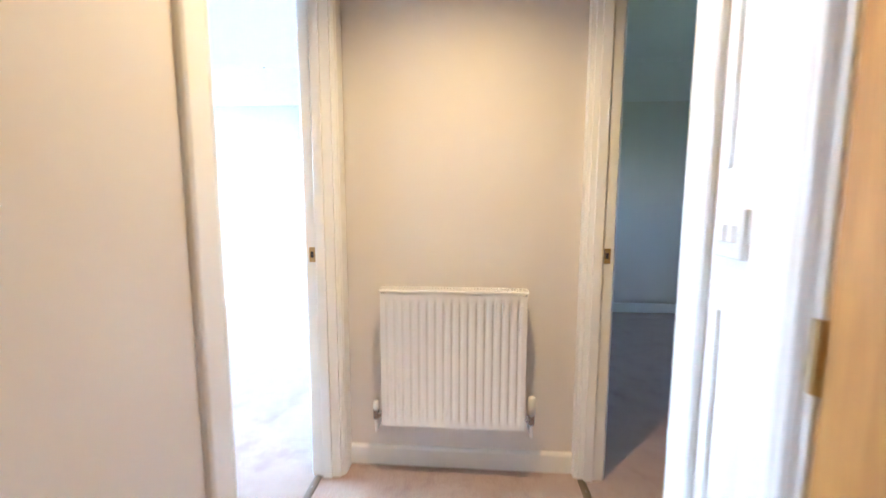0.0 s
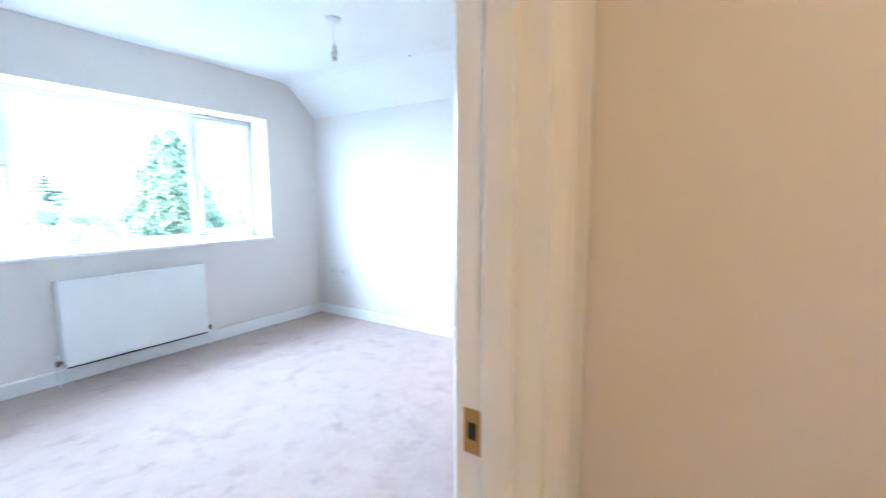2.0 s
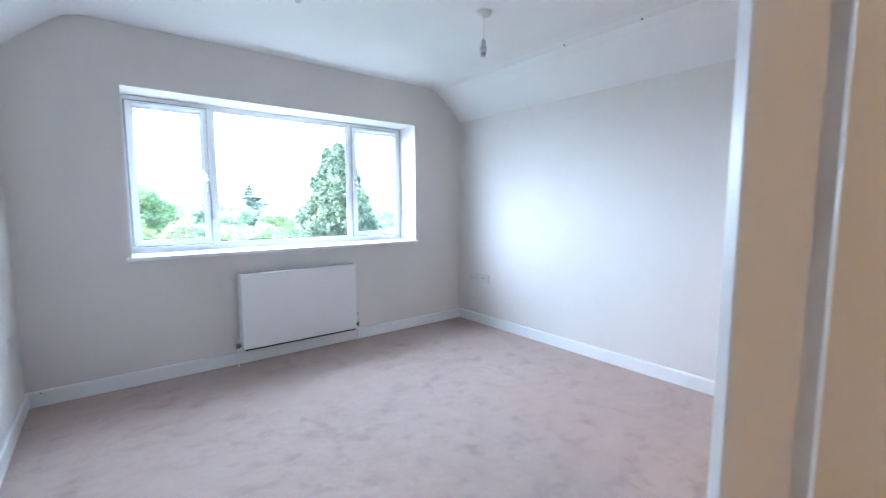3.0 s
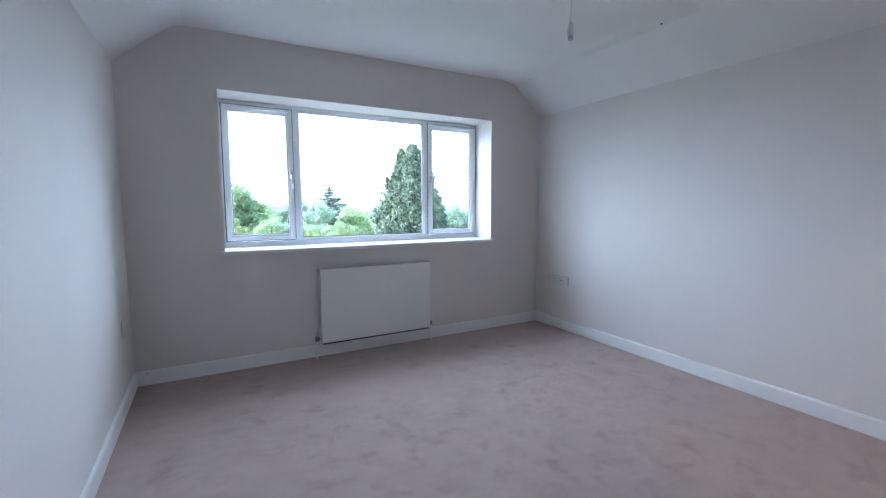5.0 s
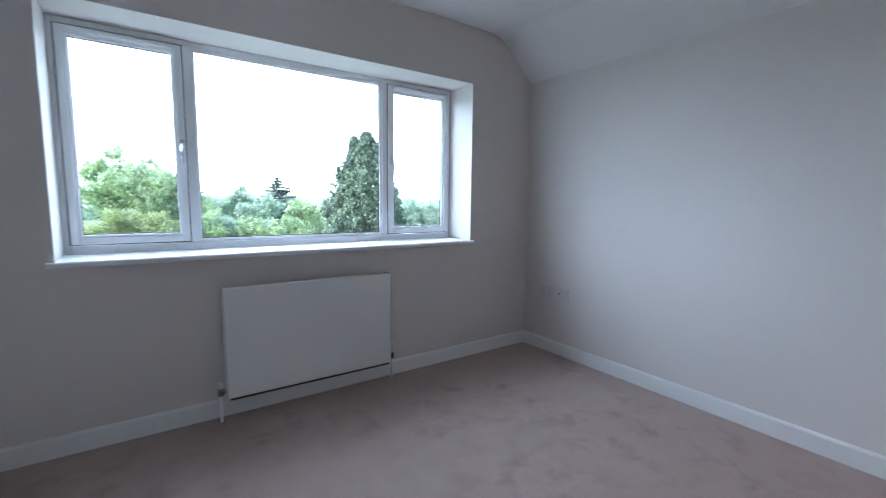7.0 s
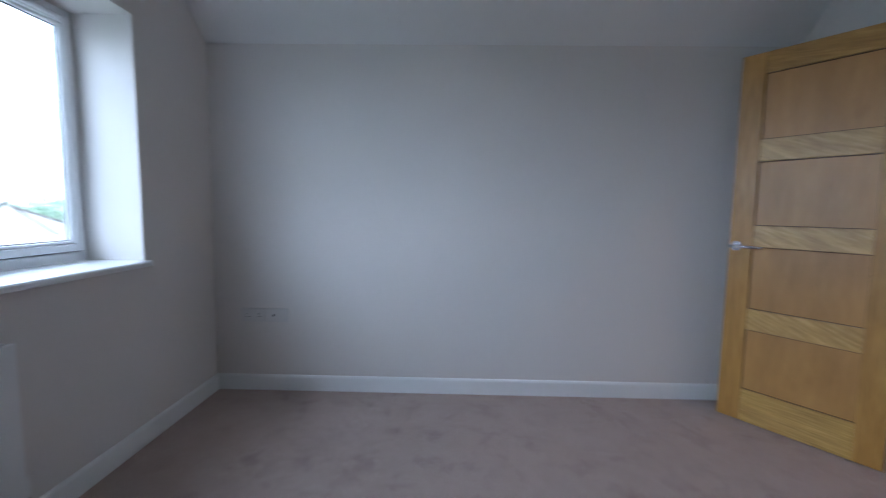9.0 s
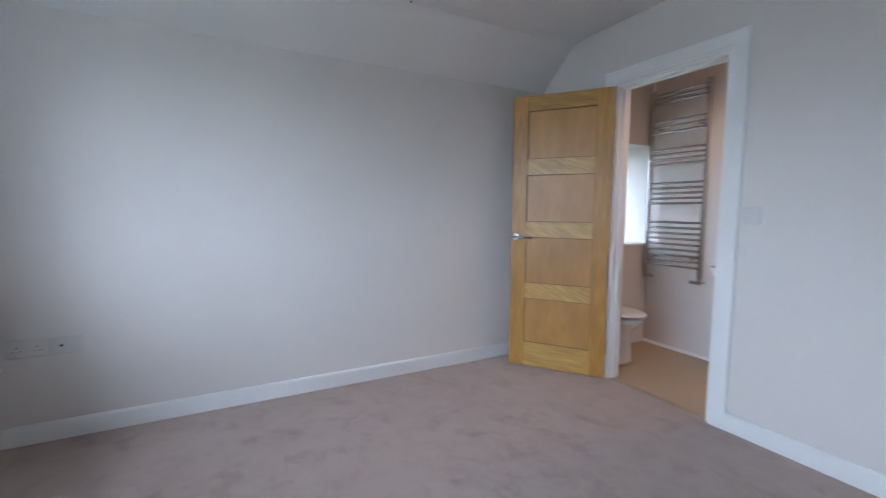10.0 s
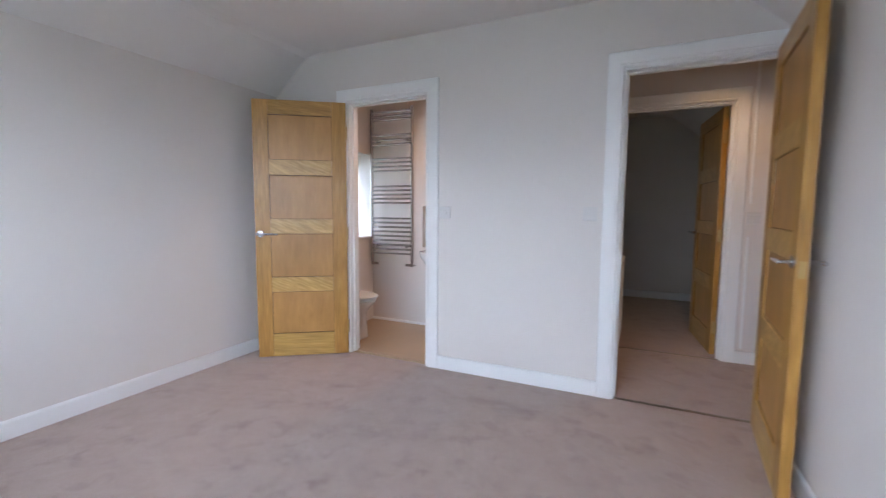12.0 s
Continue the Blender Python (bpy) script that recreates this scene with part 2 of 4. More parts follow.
def bar(a, b, r, sides=12, r2=None):
    bm = bmesh.new()
    rod(bm, a, b, r, sides, r2)
    return bm


def extrude_profile(bm, points, at, close=True):
    """A profile of (u, v) pairs drawn at both ends by at(u, v, end)."""
    first = [bm.verts.new(at(u, v, 0)) for u, v in points]
    last = [bm.verts.new(at(u, v, 1)) for u, v in points]
    k = len(points)
    for i in range(k if close else k - 1):
        j = (i + 1) % k
        bm.faces.new((first[i], first[j], last[j], last[i]))
    if close:
        bm.faces.new(first)
        bm.faces.new(list(reversed(last)))


def lathe(bm, profile, centre=(0, 0, 0), sides=32, squash=(1, 1)):
    """A turned shape of (radius, height) pairs round a vertical axis."""
    rings = []
    for r, z in profile:
        rings.append([bm.verts.new((centre[0] + r * squash[0] * math.cos(2 * math.pi * i / sides), centre[1] + r * squash[1] * math.sin(2 * math.pi * i / sides), centre[2] + z)) for i in range(sides)])
    for a, b in zip(rings, rings[1:]):
        for i in range(sides):
            j = (i + 1) % sides
            bm.faces.new((a[i], a[j], b[j], b[i]))
    bm.faces.new(rings[0])
    bm.faces.new(list(reversed(rings[-1])))


def wall_pieces(bm, axis, near, far, a0, a1, z0, z1, openings):
    """A wall from near to far across, from a0 to a1 along; openings are (from, to, bottom, top)."""
    def block(u0, u1, w0, w1):
        if u1 - u0 > 1e-4 and w1 - w0 > 1e-4:
            if axis == "x":
                box(bm, u0, u1, near, far, w0, w1)
            else:
                box(bm, near, far, u0, u1, w0, w1)
    here = a0
    for o0, o1, ob, ot in sorted(openings):
        block(here, o0, z0, z1)
        block(o0, o1, z0, ob)
        block(o0, o1, ot, z1)
        here = o1
    block(here, a1, z0, z1)


def wall(name, axis, near, far, a0, a1, openings=(), z0=0.0, z1=2.5, mat=None, label="smooth wall painted in matt off-white emulsion"):
    bm = bmesh.new()
    wall_pieces(bm, axis, near, far, a0, a1, z0, z1, openings)
    return structure(name, bm, mat or WALL, label)


# ---- the place, in metres ----
XW, XE = 0.272, 3.775
YN, YS = 3.46, 0.0
HALL_N, HALL_S = -0.115, -1.115
HALL_E = 1.14
DARK_N, DARK_S, DARK_E = -1.215, -3.60, 3.83
EAVES, CEIL = 2.115, 2.410
HEAD = 1.990
DOOR_B = (0.275, 1.026)
DOOR_A = (2.349, 3.030)
DOOR_D = (0.318, 1.085)
DOOR_C = (-0.815, -0.050)
WIN = (0.853, 3.180, 0.890, 2.022)
WIN_Y = 3.740

# ---- structure ----


def gap(door):
    return door[0] - 0.022, door[1] + 0.022, 0, HEAD + 0.022


wall("wall_north", "x", YN, WIN_Y + 0.10, XW - 0.2, XE + 0.2, [(WIN[0], WIN[1], WIN[2] - 0.03, WIN[3])], z1=2.6)
wall("wall_east", "y", XE, XE + 0.2, -0.115, YN)
wall("wall_west", "y", XW - 0.2, XW, 0.0, YN)
wall("wall_back", "x", HALL_N, YS, XW, XE, [gap(DOOR_B), gap(DOOR_A)])
wall("wall_hall_north", "x", HALL_N, YS, -2.2, XW)
wall("wall_hall_south", "x", DARK_N, HALL_S, -2.2, XE + 0.25, [gap(DOOR_D), gap(DOOR_C)])
wall("wall_hall_end", "y", HALL_E, HALL_E + 0.1, HALL_S, HALL_N)
wall("wall_hall_west", "y", -2.3, -2.2, DARK_N, 0.0)
wall("wall_ensuite_south", "x", HALL_S, -1.01, HALL_E + 0.1, XE + 0.25)
wall("wall_ensuite_east", "y", 3.50, XE, -1.01, HALL_N, [(-0.985, -0.36, 0.88, 1.74)])
wall("wall_outer_east", "y", XE, XE + 0.2, DARK_N, HALL_N, [(-0.985, -0.36, 0.88, 1.74)])
wall("wall_room_east", "y", DARK_E, DARK_E + 0.2, DARK_S, DARK_N)
wall("wall_room_west", "y", XW - 0.2, XW, DARK_S, DARK_N)
# the opening here is added, out of view, to let daylight in
wall("wall_room_south", "x", DARK_S - 0.25, DARK_S, XW - 0.2, DARK_E + 0.2, [(1.92, 2.56, 1.1, 1.8)], z1=2.6)
wall("wall_cupboard", "x", -1.75, -1.70, -1.0, 0.062)


def roof_ceiling(name, x0, x1, y0, y1):
    """The ceiling with its two sloping sides, eased at the bends."""
    lean = (CEIL - EAVES) / 0.345
    under = [(x0 - 0.2, EAVES - 0.2 * lean), (x0 + 0.27, EAVES + 0.27 * lean), (x0 + 0.33, CEIL - 0.022), (x0 + 0.40, CEIL - 0.004), (x0 + 0.47, CEIL),
             (x1 - 0.47, CEIL), (x1 - 0.40, CEIL - 0.004), (x1 - 0.33, CEIL - 0.022), (x1 - 0.27, EAVES + 0.27 * lean), (x1 + 0.2, EAVES - 0.2 * lean)]
    over = [(x, z + 0.3) for x, z in reversed(under)]
    bm = bmesh.new()
    extrude_profile(bm, under + over, lambda u, v, e: (u, y1 if e else y0, v))
    return structure(name, bm, CEILING, "white matt plaster ceiling with sloping sides")


roof_ceiling("ceiling", XW, XE, YS - 0.0, YN)
roof_ceiling("ceiling_room", XW, DARK_E, DARK_S, DARK_N)
structure("ceiling_hall", boxed(-2.2, HALL_E, HALL_S, HALL_N, CEIL, CEIL + 0.1), CEILING, "flat white ceiling over the hall")
structure("ceiling_ensuite", boxed(HALL_E + 0.1, 3.50, -1.01, HALL_N, CEIL, CEIL + 0.1), CEILING, "flat white ceiling over the ensuite")

structure("floor", boxed(XW, XE, YS - 0.020, YN, -0.1, 0.0), CARPET, "soft taupe pile carpet with brushed patches and footmarks")
structure("floor_hall", boxed(-2.2, HALL_E, HALL_S - 0.015, YS - 0.020, -0.1, -0.001), CARPET, "taupe carpet on the landing floor")
structure("floor_room", boxed(XW, DARK_E, DARK_S, HALL_S - 0.015, -0.1, 0.0), CARPET, "taupe carpet of the room across the landing")
structure("floor_ensuite", boxed(HALL_E + 0.1, 3.50, -1.01, YS - 0.055, -0.1, 0.002), VINYL, "beige sheet vinyl floor of the ensuite")

# skirting boards


def skirting(name, a, b, inward, height=0.098):
    """A board along the wall line a-b, its thickness on the side of inward."""
    a, b, n = Vector(a), Vector(b), Vector(inward)
    t = 0.015
    prof = [(0, 0), (t, 0), (t, height - 0.012), (t - 0.004, height - 0.004), (t - 0.009, height), (0, height)]
    bm = bmesh.new()
    extrude_profile(bm, prof, lambda u, v, e: (*((b if e else a) + n * u), v))
    return structure(name, bm, GLOSS, "white satin-painted skirting board")


ARCH = 0.094
skirting("baseboard_north", (XW, YN), (XE, YN), (0, -1))
skirting("baseboard_east", (XE, 0), (XE, YN - 0.015), (-1, 0))
skirting("baseboard_west", (XW, 0.05), (XW, YN - 0.015), (1, 0))
skirting("baseboard_back_middle", (DOOR_B[1] + ARCH + 0.012, 0), (DOOR_A[0] - ARCH - 0.012, 0), (0, 1))
skirting("baseboard_back_corner", (DOOR_A[1] + ARCH + 0.012, 0), (XE - 0.015, 0), (0, 1))
skirting("baseboard_hall_end", (HALL_E, HALL_S), (HALL_E, HALL_N), (-1, 0), 0.09)
skirting("baseboard_hall_south", (DOOR_C[1] + 0.13, HALL_S), (DOOR_D[0] - ARCH, HALL_S), (0, 1))
skirting("baseboard_hall_north", (-2.2, HALL_N), (DOOR_B[0] - ARCH, HALL_N), (0, -1))
skirting("baseboard_hall_south_far", (-2.2, HALL_S), (DOOR_C[0] - ARCH, HALL_S), (0, 1))
skirting("baseboard_ensuite_south", (HALL_E + 0.1, -1.01), (3.50, -1.01), (0, 1), 0.026)
skirting("baseboard_room_south", (XW, DARK_S), (DARK_E, DARK_S), (0, 1))
skirting("baseboard_room_east", (DARK_E, DARK_S + 0.015), (DARK_E, DARK_N), (-1, 0))
skirting("baseboard_room_west", (XW, DARK_S + 0.015), (XW, DARK_N), (1, 0))

# door linings, stops and architraves


def architrave_leg(bm, x_in, x_out, y, out, z1):
    """An upright board from its inner to its outer edge, standing off the wall at y."""
    w = abs(x_out - x_in)
    s = 1 if x_out > x_in else -1
    prof = [(0, 0), (0, 0.006), (0.008, 0.015), (0.016, 0.017), (0.020, 0.0145), (0.026, 0.018), (w - 0.006, 0.018), (w, 0.013), (w, 0)] if w > 0.05 else [(0, 0), (0, 0.013), (0.005, 0.017), (w, 0.017), (w, 0)]
    extrude_profile(bm, prof, lambda u, v, e: (x_in + s * u, y + out * v, z1 + u if e else 0.0))


def architrave_head(bm, x0, x1, left, right, y, out, z):
    prof = [(0, 0), (0, 0.006), (0.008, 0.015), (0.016, 0.017), (0.020, 0.0145), (0.026, 0.018), (ARCH - 0.006, 0.018), (ARCH, 0.013), (ARCH, 0)]
    extrude_profile(bm, prof, lambda u, v, e: (x1 + min(u, right) if e else x0 - min(u, left), y + out * v, z + u))


def door_case(name, x0, x1, y0, y1, left0=ARCH, right0=ARCH, left1=ARCH, right1=ARCH, stop=(0.0, 0.0)):
    """Lining, stop and both architraves; y0 is the wall's south face, y1 its north face."""
    case = tagged(new(name), "white satin-painted door lining with flat architraves", "", "", "structure")
    t = 0.022
    bm = bmesh.new()
    box(bm, x0 - t, x0, y0, y1, 0, HEAD + t)
    box(bm, x1, x1 + t, y0, y1, 0, HEAD + t)
    box(bm, x0, x1, y0, y1, HEAD, HEAD + t)
    tagged(part("door_lining", bm, GLOSS, case), "", "", "", "structure")
    bm = bmesh.new()
    s0, s1 = stop
    box(bm, x0, x0 + 0.012, s0, s1, 0, HEAD - 0.012, bevel=0.002, segments=1)
    box(bm, x1 - 0.012, x1, s0, s1, 0, HEAD - 0.012, bevel=0.002, segments=1)
    box(bm, x0, x1, s0, s1, HEAD - 0.012, HEAD, bevel=0.002, segments=1)
    tagged(part("door_stop", bm, GLOSS, case), "", "", "", "structure")
    for y, out, left, right in ((y1, 1, left1, right1), (y0, -1, left0, right0)):
        bm = bmesh.new()
        q = 0.012
        if left > 0.01:
            architrave_leg(bm, x0 - q, x0 - q - left, y, out, HEAD + q)
        if right > 0.01:
            architrave_leg(bm, x1 + q, x1 + q + right, y, out, HEAD + q)
        architrave_head(bm, x0 - q, x1 + q, left, right, y, out, HEAD + q)
        tagged(part("architrave", bm, GLOSS, case), "", "", "", "structure")
    return case


door_case("door_frame_bedroom", *DOOR_B, HALL_N, YS, left0=ARCH, right0=0.097, left1=0.0, right1=ARCH, stop=(-0.080, -0.042))
door_case("door_frame_ensuite", *DOOR_A, HALL_N, YS, stop=(-0.080, -0.042))
door_case("door_frame_room", *DOOR_D, DARK_N, HALL_S, left0=0.03, right0=ARCH, left1=ARCH, right1=0.042, stop=(-1.173, -1.135))
door_case("door_frame_cupboard", *DOOR_C, DARK_N, HALL_S, right1=ARCH, stop=(-1.20, -1.165))

# strike plates and threshold bars


def strike_plate(place, face, label):
    """A latch keep let into a lining; face: +1 or -1, the side to which it looks along x."""
    t = thing("strike_plate", label, "strike plate", place)
    bm = bmesh.new()
    for a, b, c, d in ((-0.012, 0.012, 0.012, 0.030), (-0.012, 0.012, -0.030, -0.012), (-0.012, -0.006, -0.012, 0.012), (0.007, 0.012, -0.012, 0.012)):
        box(bm, *sorted((0, face * 0.0015)), a, b, c, d)
    part("plate", bm, BRASS, t)
    part("latch_hole", boxed(*sorted((0, face * 0.0006)), -0.006, 0.007, -0.012, 0.012), DARK, t)
    return t


strike_plate((DOOR_B[1], -0.024, 0.955), -1, "small brass strike plate let into the white door lining")
strike_plate((DOOR_D[1], -1.192, 0.955), -1, "small brass strike plate let into the white door lining")


def threshold(x0, x1, y):
    t = thing("threshold_bar", "thin dulled metal carpet bar across the doorway", "threshold bar", ((x0 + x1) / 2, y, 0))
    w = (x1 - x0) / 2
    bm = bmesh.new()
    extrude_profile(bm, [(-0.017, 0.0), (-0.014, 0.003), (-0.005, 0.0055), (0.005, 0.0055), (0.014, 0.003), (0.017, 0.0)], lambda u, v, e: (w if e else -w, u, v))
    part("bar", bm, BAR_METAL, t)
    for x in (-w * 0.8, 0, w * 0.8):
        part("screw_head", bar((x, 0, 0.005), (x, 0, 0.0066), 0.003, 8), STEEL, t)


threshold(*DOOR_B, -0.018)
threshold(*DOOR_D, -1.130)

# ---- doors ----


def lever(parent, x, z, y, out, way):
    """A lever handle on a round rose; out: which side of the leaf, way: along x the lever points."""
    h = part("handle", bar((x, y, z), (x, y + out * 0.008, z), 0.026, 28), CHROME, parent, "polished chrome lever handle")
    bm = bmesh.new()
    rod(bm, (x, y + out * 0.008, z), (x, y + out * 0.048, z), 0.009, 16)
    part("spindle_neck", bm, CHROME, h)
    bm = bmesh.new()
    rod(bm, (x - way * 0.018, y + out * 0.048, z), (x + way * 0.126, y + out * 0.046, z - 0.002), 0.0095, 16, 0.008)
    bmesh.ops.create_uvsphere(bm, u_segments=12, v_segments=8, radius=0.0095, matrix=Matrix.Translation((x - way * 0.018, y + out * 0.048, z)))
    bmesh.ops.create_uvsphere(bm, u_segments=12, v_segments=8, radius=0.008, matrix=Matrix.Translation((x + way * 0.126, y + out * 0.046, z - 0.002)))
    part("lever", bm, CHROME, h, smooth=True)


def oak_door(place, turn, width, label, swing=1, handles=(1, -1)):
    """A four-panel leaf, hinged at its origin, running along +x of its own; its thickness runs towards swing * y."""
    d = thing("oak_door", label, "door", place, turn)
    t = 0.040
    y0, y1 = sorted((0, swing * t))
    stile, h = 0.112, 1.992
    z0 = 0.006
    rails = [(z0, 0.187), (0.522, 0.638), (0.978, 1.092), (1.430, 1.545), (h - 0.108, h)]
    for n, (a, b) in enumerate(((0.002, stile), (width - stile, width))):
        part("stile", boxed(a, b, y0, y1, z0, h, bevel=0.002, segments=1), OAK_UP, d)
    for n, (a, b) in enumerate(rails):
        grain = OAK_FOOT if n == 0 else OAK_TOP if n == 4 else OAK_ACROSS
        part("rail", boxed(stile + 0.0008, width - stile - 0.0008, y0, y1, a, b, bevel=0.002, segments=1), grain, d)
    for (a0, a1), (b0, b1) in zip(rails, rails[1:]):
        part("panel", boxed(stile - 0.004, width - stile + 0.004, y0 + 0.011, y1 - 0.011, a1 - 0.004, b0 + 0.004), OAK_PANEL, d)
    # thin dark strips paint the shadow that rails and stiles leave on the panels
    bm = bmesh.new()
    for (a0, a1), (b0, b1) in zip(rails, rails[1:]):
        for ya in (y0 + 0.0095, y1 - 0.011):
            box(bm, stile, width - stile, ya, ya + 0.0015, a1 + 0.0002, a1 + 0.0032)
            box(bm, stile, width - stile, ya, ya + 0.0015, b0 - 0.0042, b0 - 0.0002)
            for xa in (stile + 0.0002, width - stile - 0.0024):
                box(bm, xa, xa + 0.0022, ya, ya + 0.0015, a1 + 0.0034, b0 - 0.0044)
    part("shade_line", bm, PANEL_SHADE, d, "dark painted shadow line round each panel")
    for side in handles:
        lever(d, width - 0.040, 0.978, y1 if side > 0 else y0, side, -1)
    part("latch_plate", boxed(width, width + 0.0015, (y0 + y1) / 2 - 0.012, (y0 + y1) / 2 + 0.012, 0.92, 0.985), BRASS, d)
    for z in (0.23, 0.98, 1.76):
        hinge = part("hinge", bar((0.0, -swing * 0.005, z - 0.05), (0.0, -swing * 0.005, z + 0.05), 0.0065, 12), BRASS, d, "brass butt hinge")
        part("hinge_leaf", boxed(-0.0012, 0.0018, *sorted((swing * 0.002, swing * 0.034)), z - 0.05, z + 0.05), BRASS, hinge)
    return d


oak_door((DOOR_A[1] + 0.002, 0.030, 0), 35.2, 0.692, "varnished oak four-panel door standing open against the bedroom wall", swing=-1)
oak_door((DOOR_B[0] + 0.006, 0.022, 0), 85.5, 0.762, "varnished oak four-panel door standing wide open beside the wall", swing=-1)
oak_door((DOOR_D[0] + 0.006, -1.24, 0), -84.0, 0.750, "varnished oak four-panel door standing open into the dark room", swing=1)
oak_door((DOOR_C[1] - 0.003, HALL_S - 0.004, 0), 180.0, 0.757, "varnished oak four-panel cupboard door, closed, on the landing", swing=1)

# ---- bedroom window ----


def casement(parent_thing, x0, x1, z0, z1, y, handle_x):
    """An opening light: sash bars round a pane, with its handle."""
    w, t = 0.034, 0.060
    s = part("sash", bmesh.new(), UPVC, parent_thing)
    for name, dims in (("sash_stile", (x0, x0 + w, z0, z1)), ("sash_stile", (x1 - w, x1, z0, z1)), ("sash_rail", (x0 + w, x1 - w, z0, z0 + w)), ("sash_rail", (x0 + w, x1 - w, z1 - w, z1))):
        part(name, boxed(dims[0], dims[1], y - 0.014, y - 0.014 + t, dims[2], dims[3], bevel=0.005), UPVC, s)
    gb = 0.014
    bm = bmesh.new()
    for a, b, c, d in ((x0 + w, x0 + w + gb, z0 + w, z1 - w), (x1 - w - gb, x1 - w, z0 + w, z1 - w), (x0 + w + gb, x1 - w - gb, z0 + w, z0 + w + gb), (x0 + w + gb, x1 - w - gb, z1 - w - gb, z1 - w)):
        box(bm, a, b, y - 0.004, y + 0.012, c, d, bevel=0.004, segments=2)
    part("glazing_bead", bm, UPVC, s)
    bm = bmesh.new()
    e = 0.005
    for a, b, c, d in ((x0 - e, x0, z0 - e, z1 + e), (x1, x1 + e, z0 - e, z1 + e), (x0, x1, z0 - e, z0), (x0, x1, z1, z1 + e)):
        box(bm, a, b, y + 0.004, y + 0.03, c, d)
    part("sash_seal", bm, RUBBER, s, "dark rubber seal")
    p = part("window_pane", boxed(x0 + w - 0.004, x1 - w + 0.004, y + 0.018, y + 0.024, z0 + w - 0.004, z1 - w + 0.004), GLASS, parent_thing)
    p.visible_shadow = False
    bm = bmesh.new()
    g = 0.0175
    for a, b, c, d in ((x0 + w, x0 + w + g, z0 + w, z1 - w), (x1 - w - g, x1 - w, z0 + w, z1 - w), (x0 + w, x1 - w, z0 + w, z0 + w + g), (x0 + w, x1 - w, z1 - w - g, z1 - w)):
        box(bm, a, b, y + 0.0125, y + 0.018, c, d)
    part("gasket", bm, RUBBER, parent_thing)
    zc = (z0 + z1) / 2
    hd = part("window_handle", boxed(handle_x - 0.011, handle_x + 0.011, y - 0.028, y - 0.014, zc - 0.03, zc + 0.03, bevel=0.004), STEEL, parent_thing, "brushed metal espagnolette handle")
    bm = bmesh.new()
    rod(bm, (handle_x, y - 0.028, zc), (handle_x, y - 0.046, zc), 0.008, 12)
    rod(bm, (handle_x, y - 0.044, zc + 0.006), (handle_x, y - 0.058, zc - 0.06), 0.007, 10)
    rod(bm, (handle_x, y - 0.058, zc - 0.06), (handle_x, y - 0.050, zc - 0.115), 0.007, 10, 0.005)
    part("grip", bm, STEEL, hd, smooth=True)


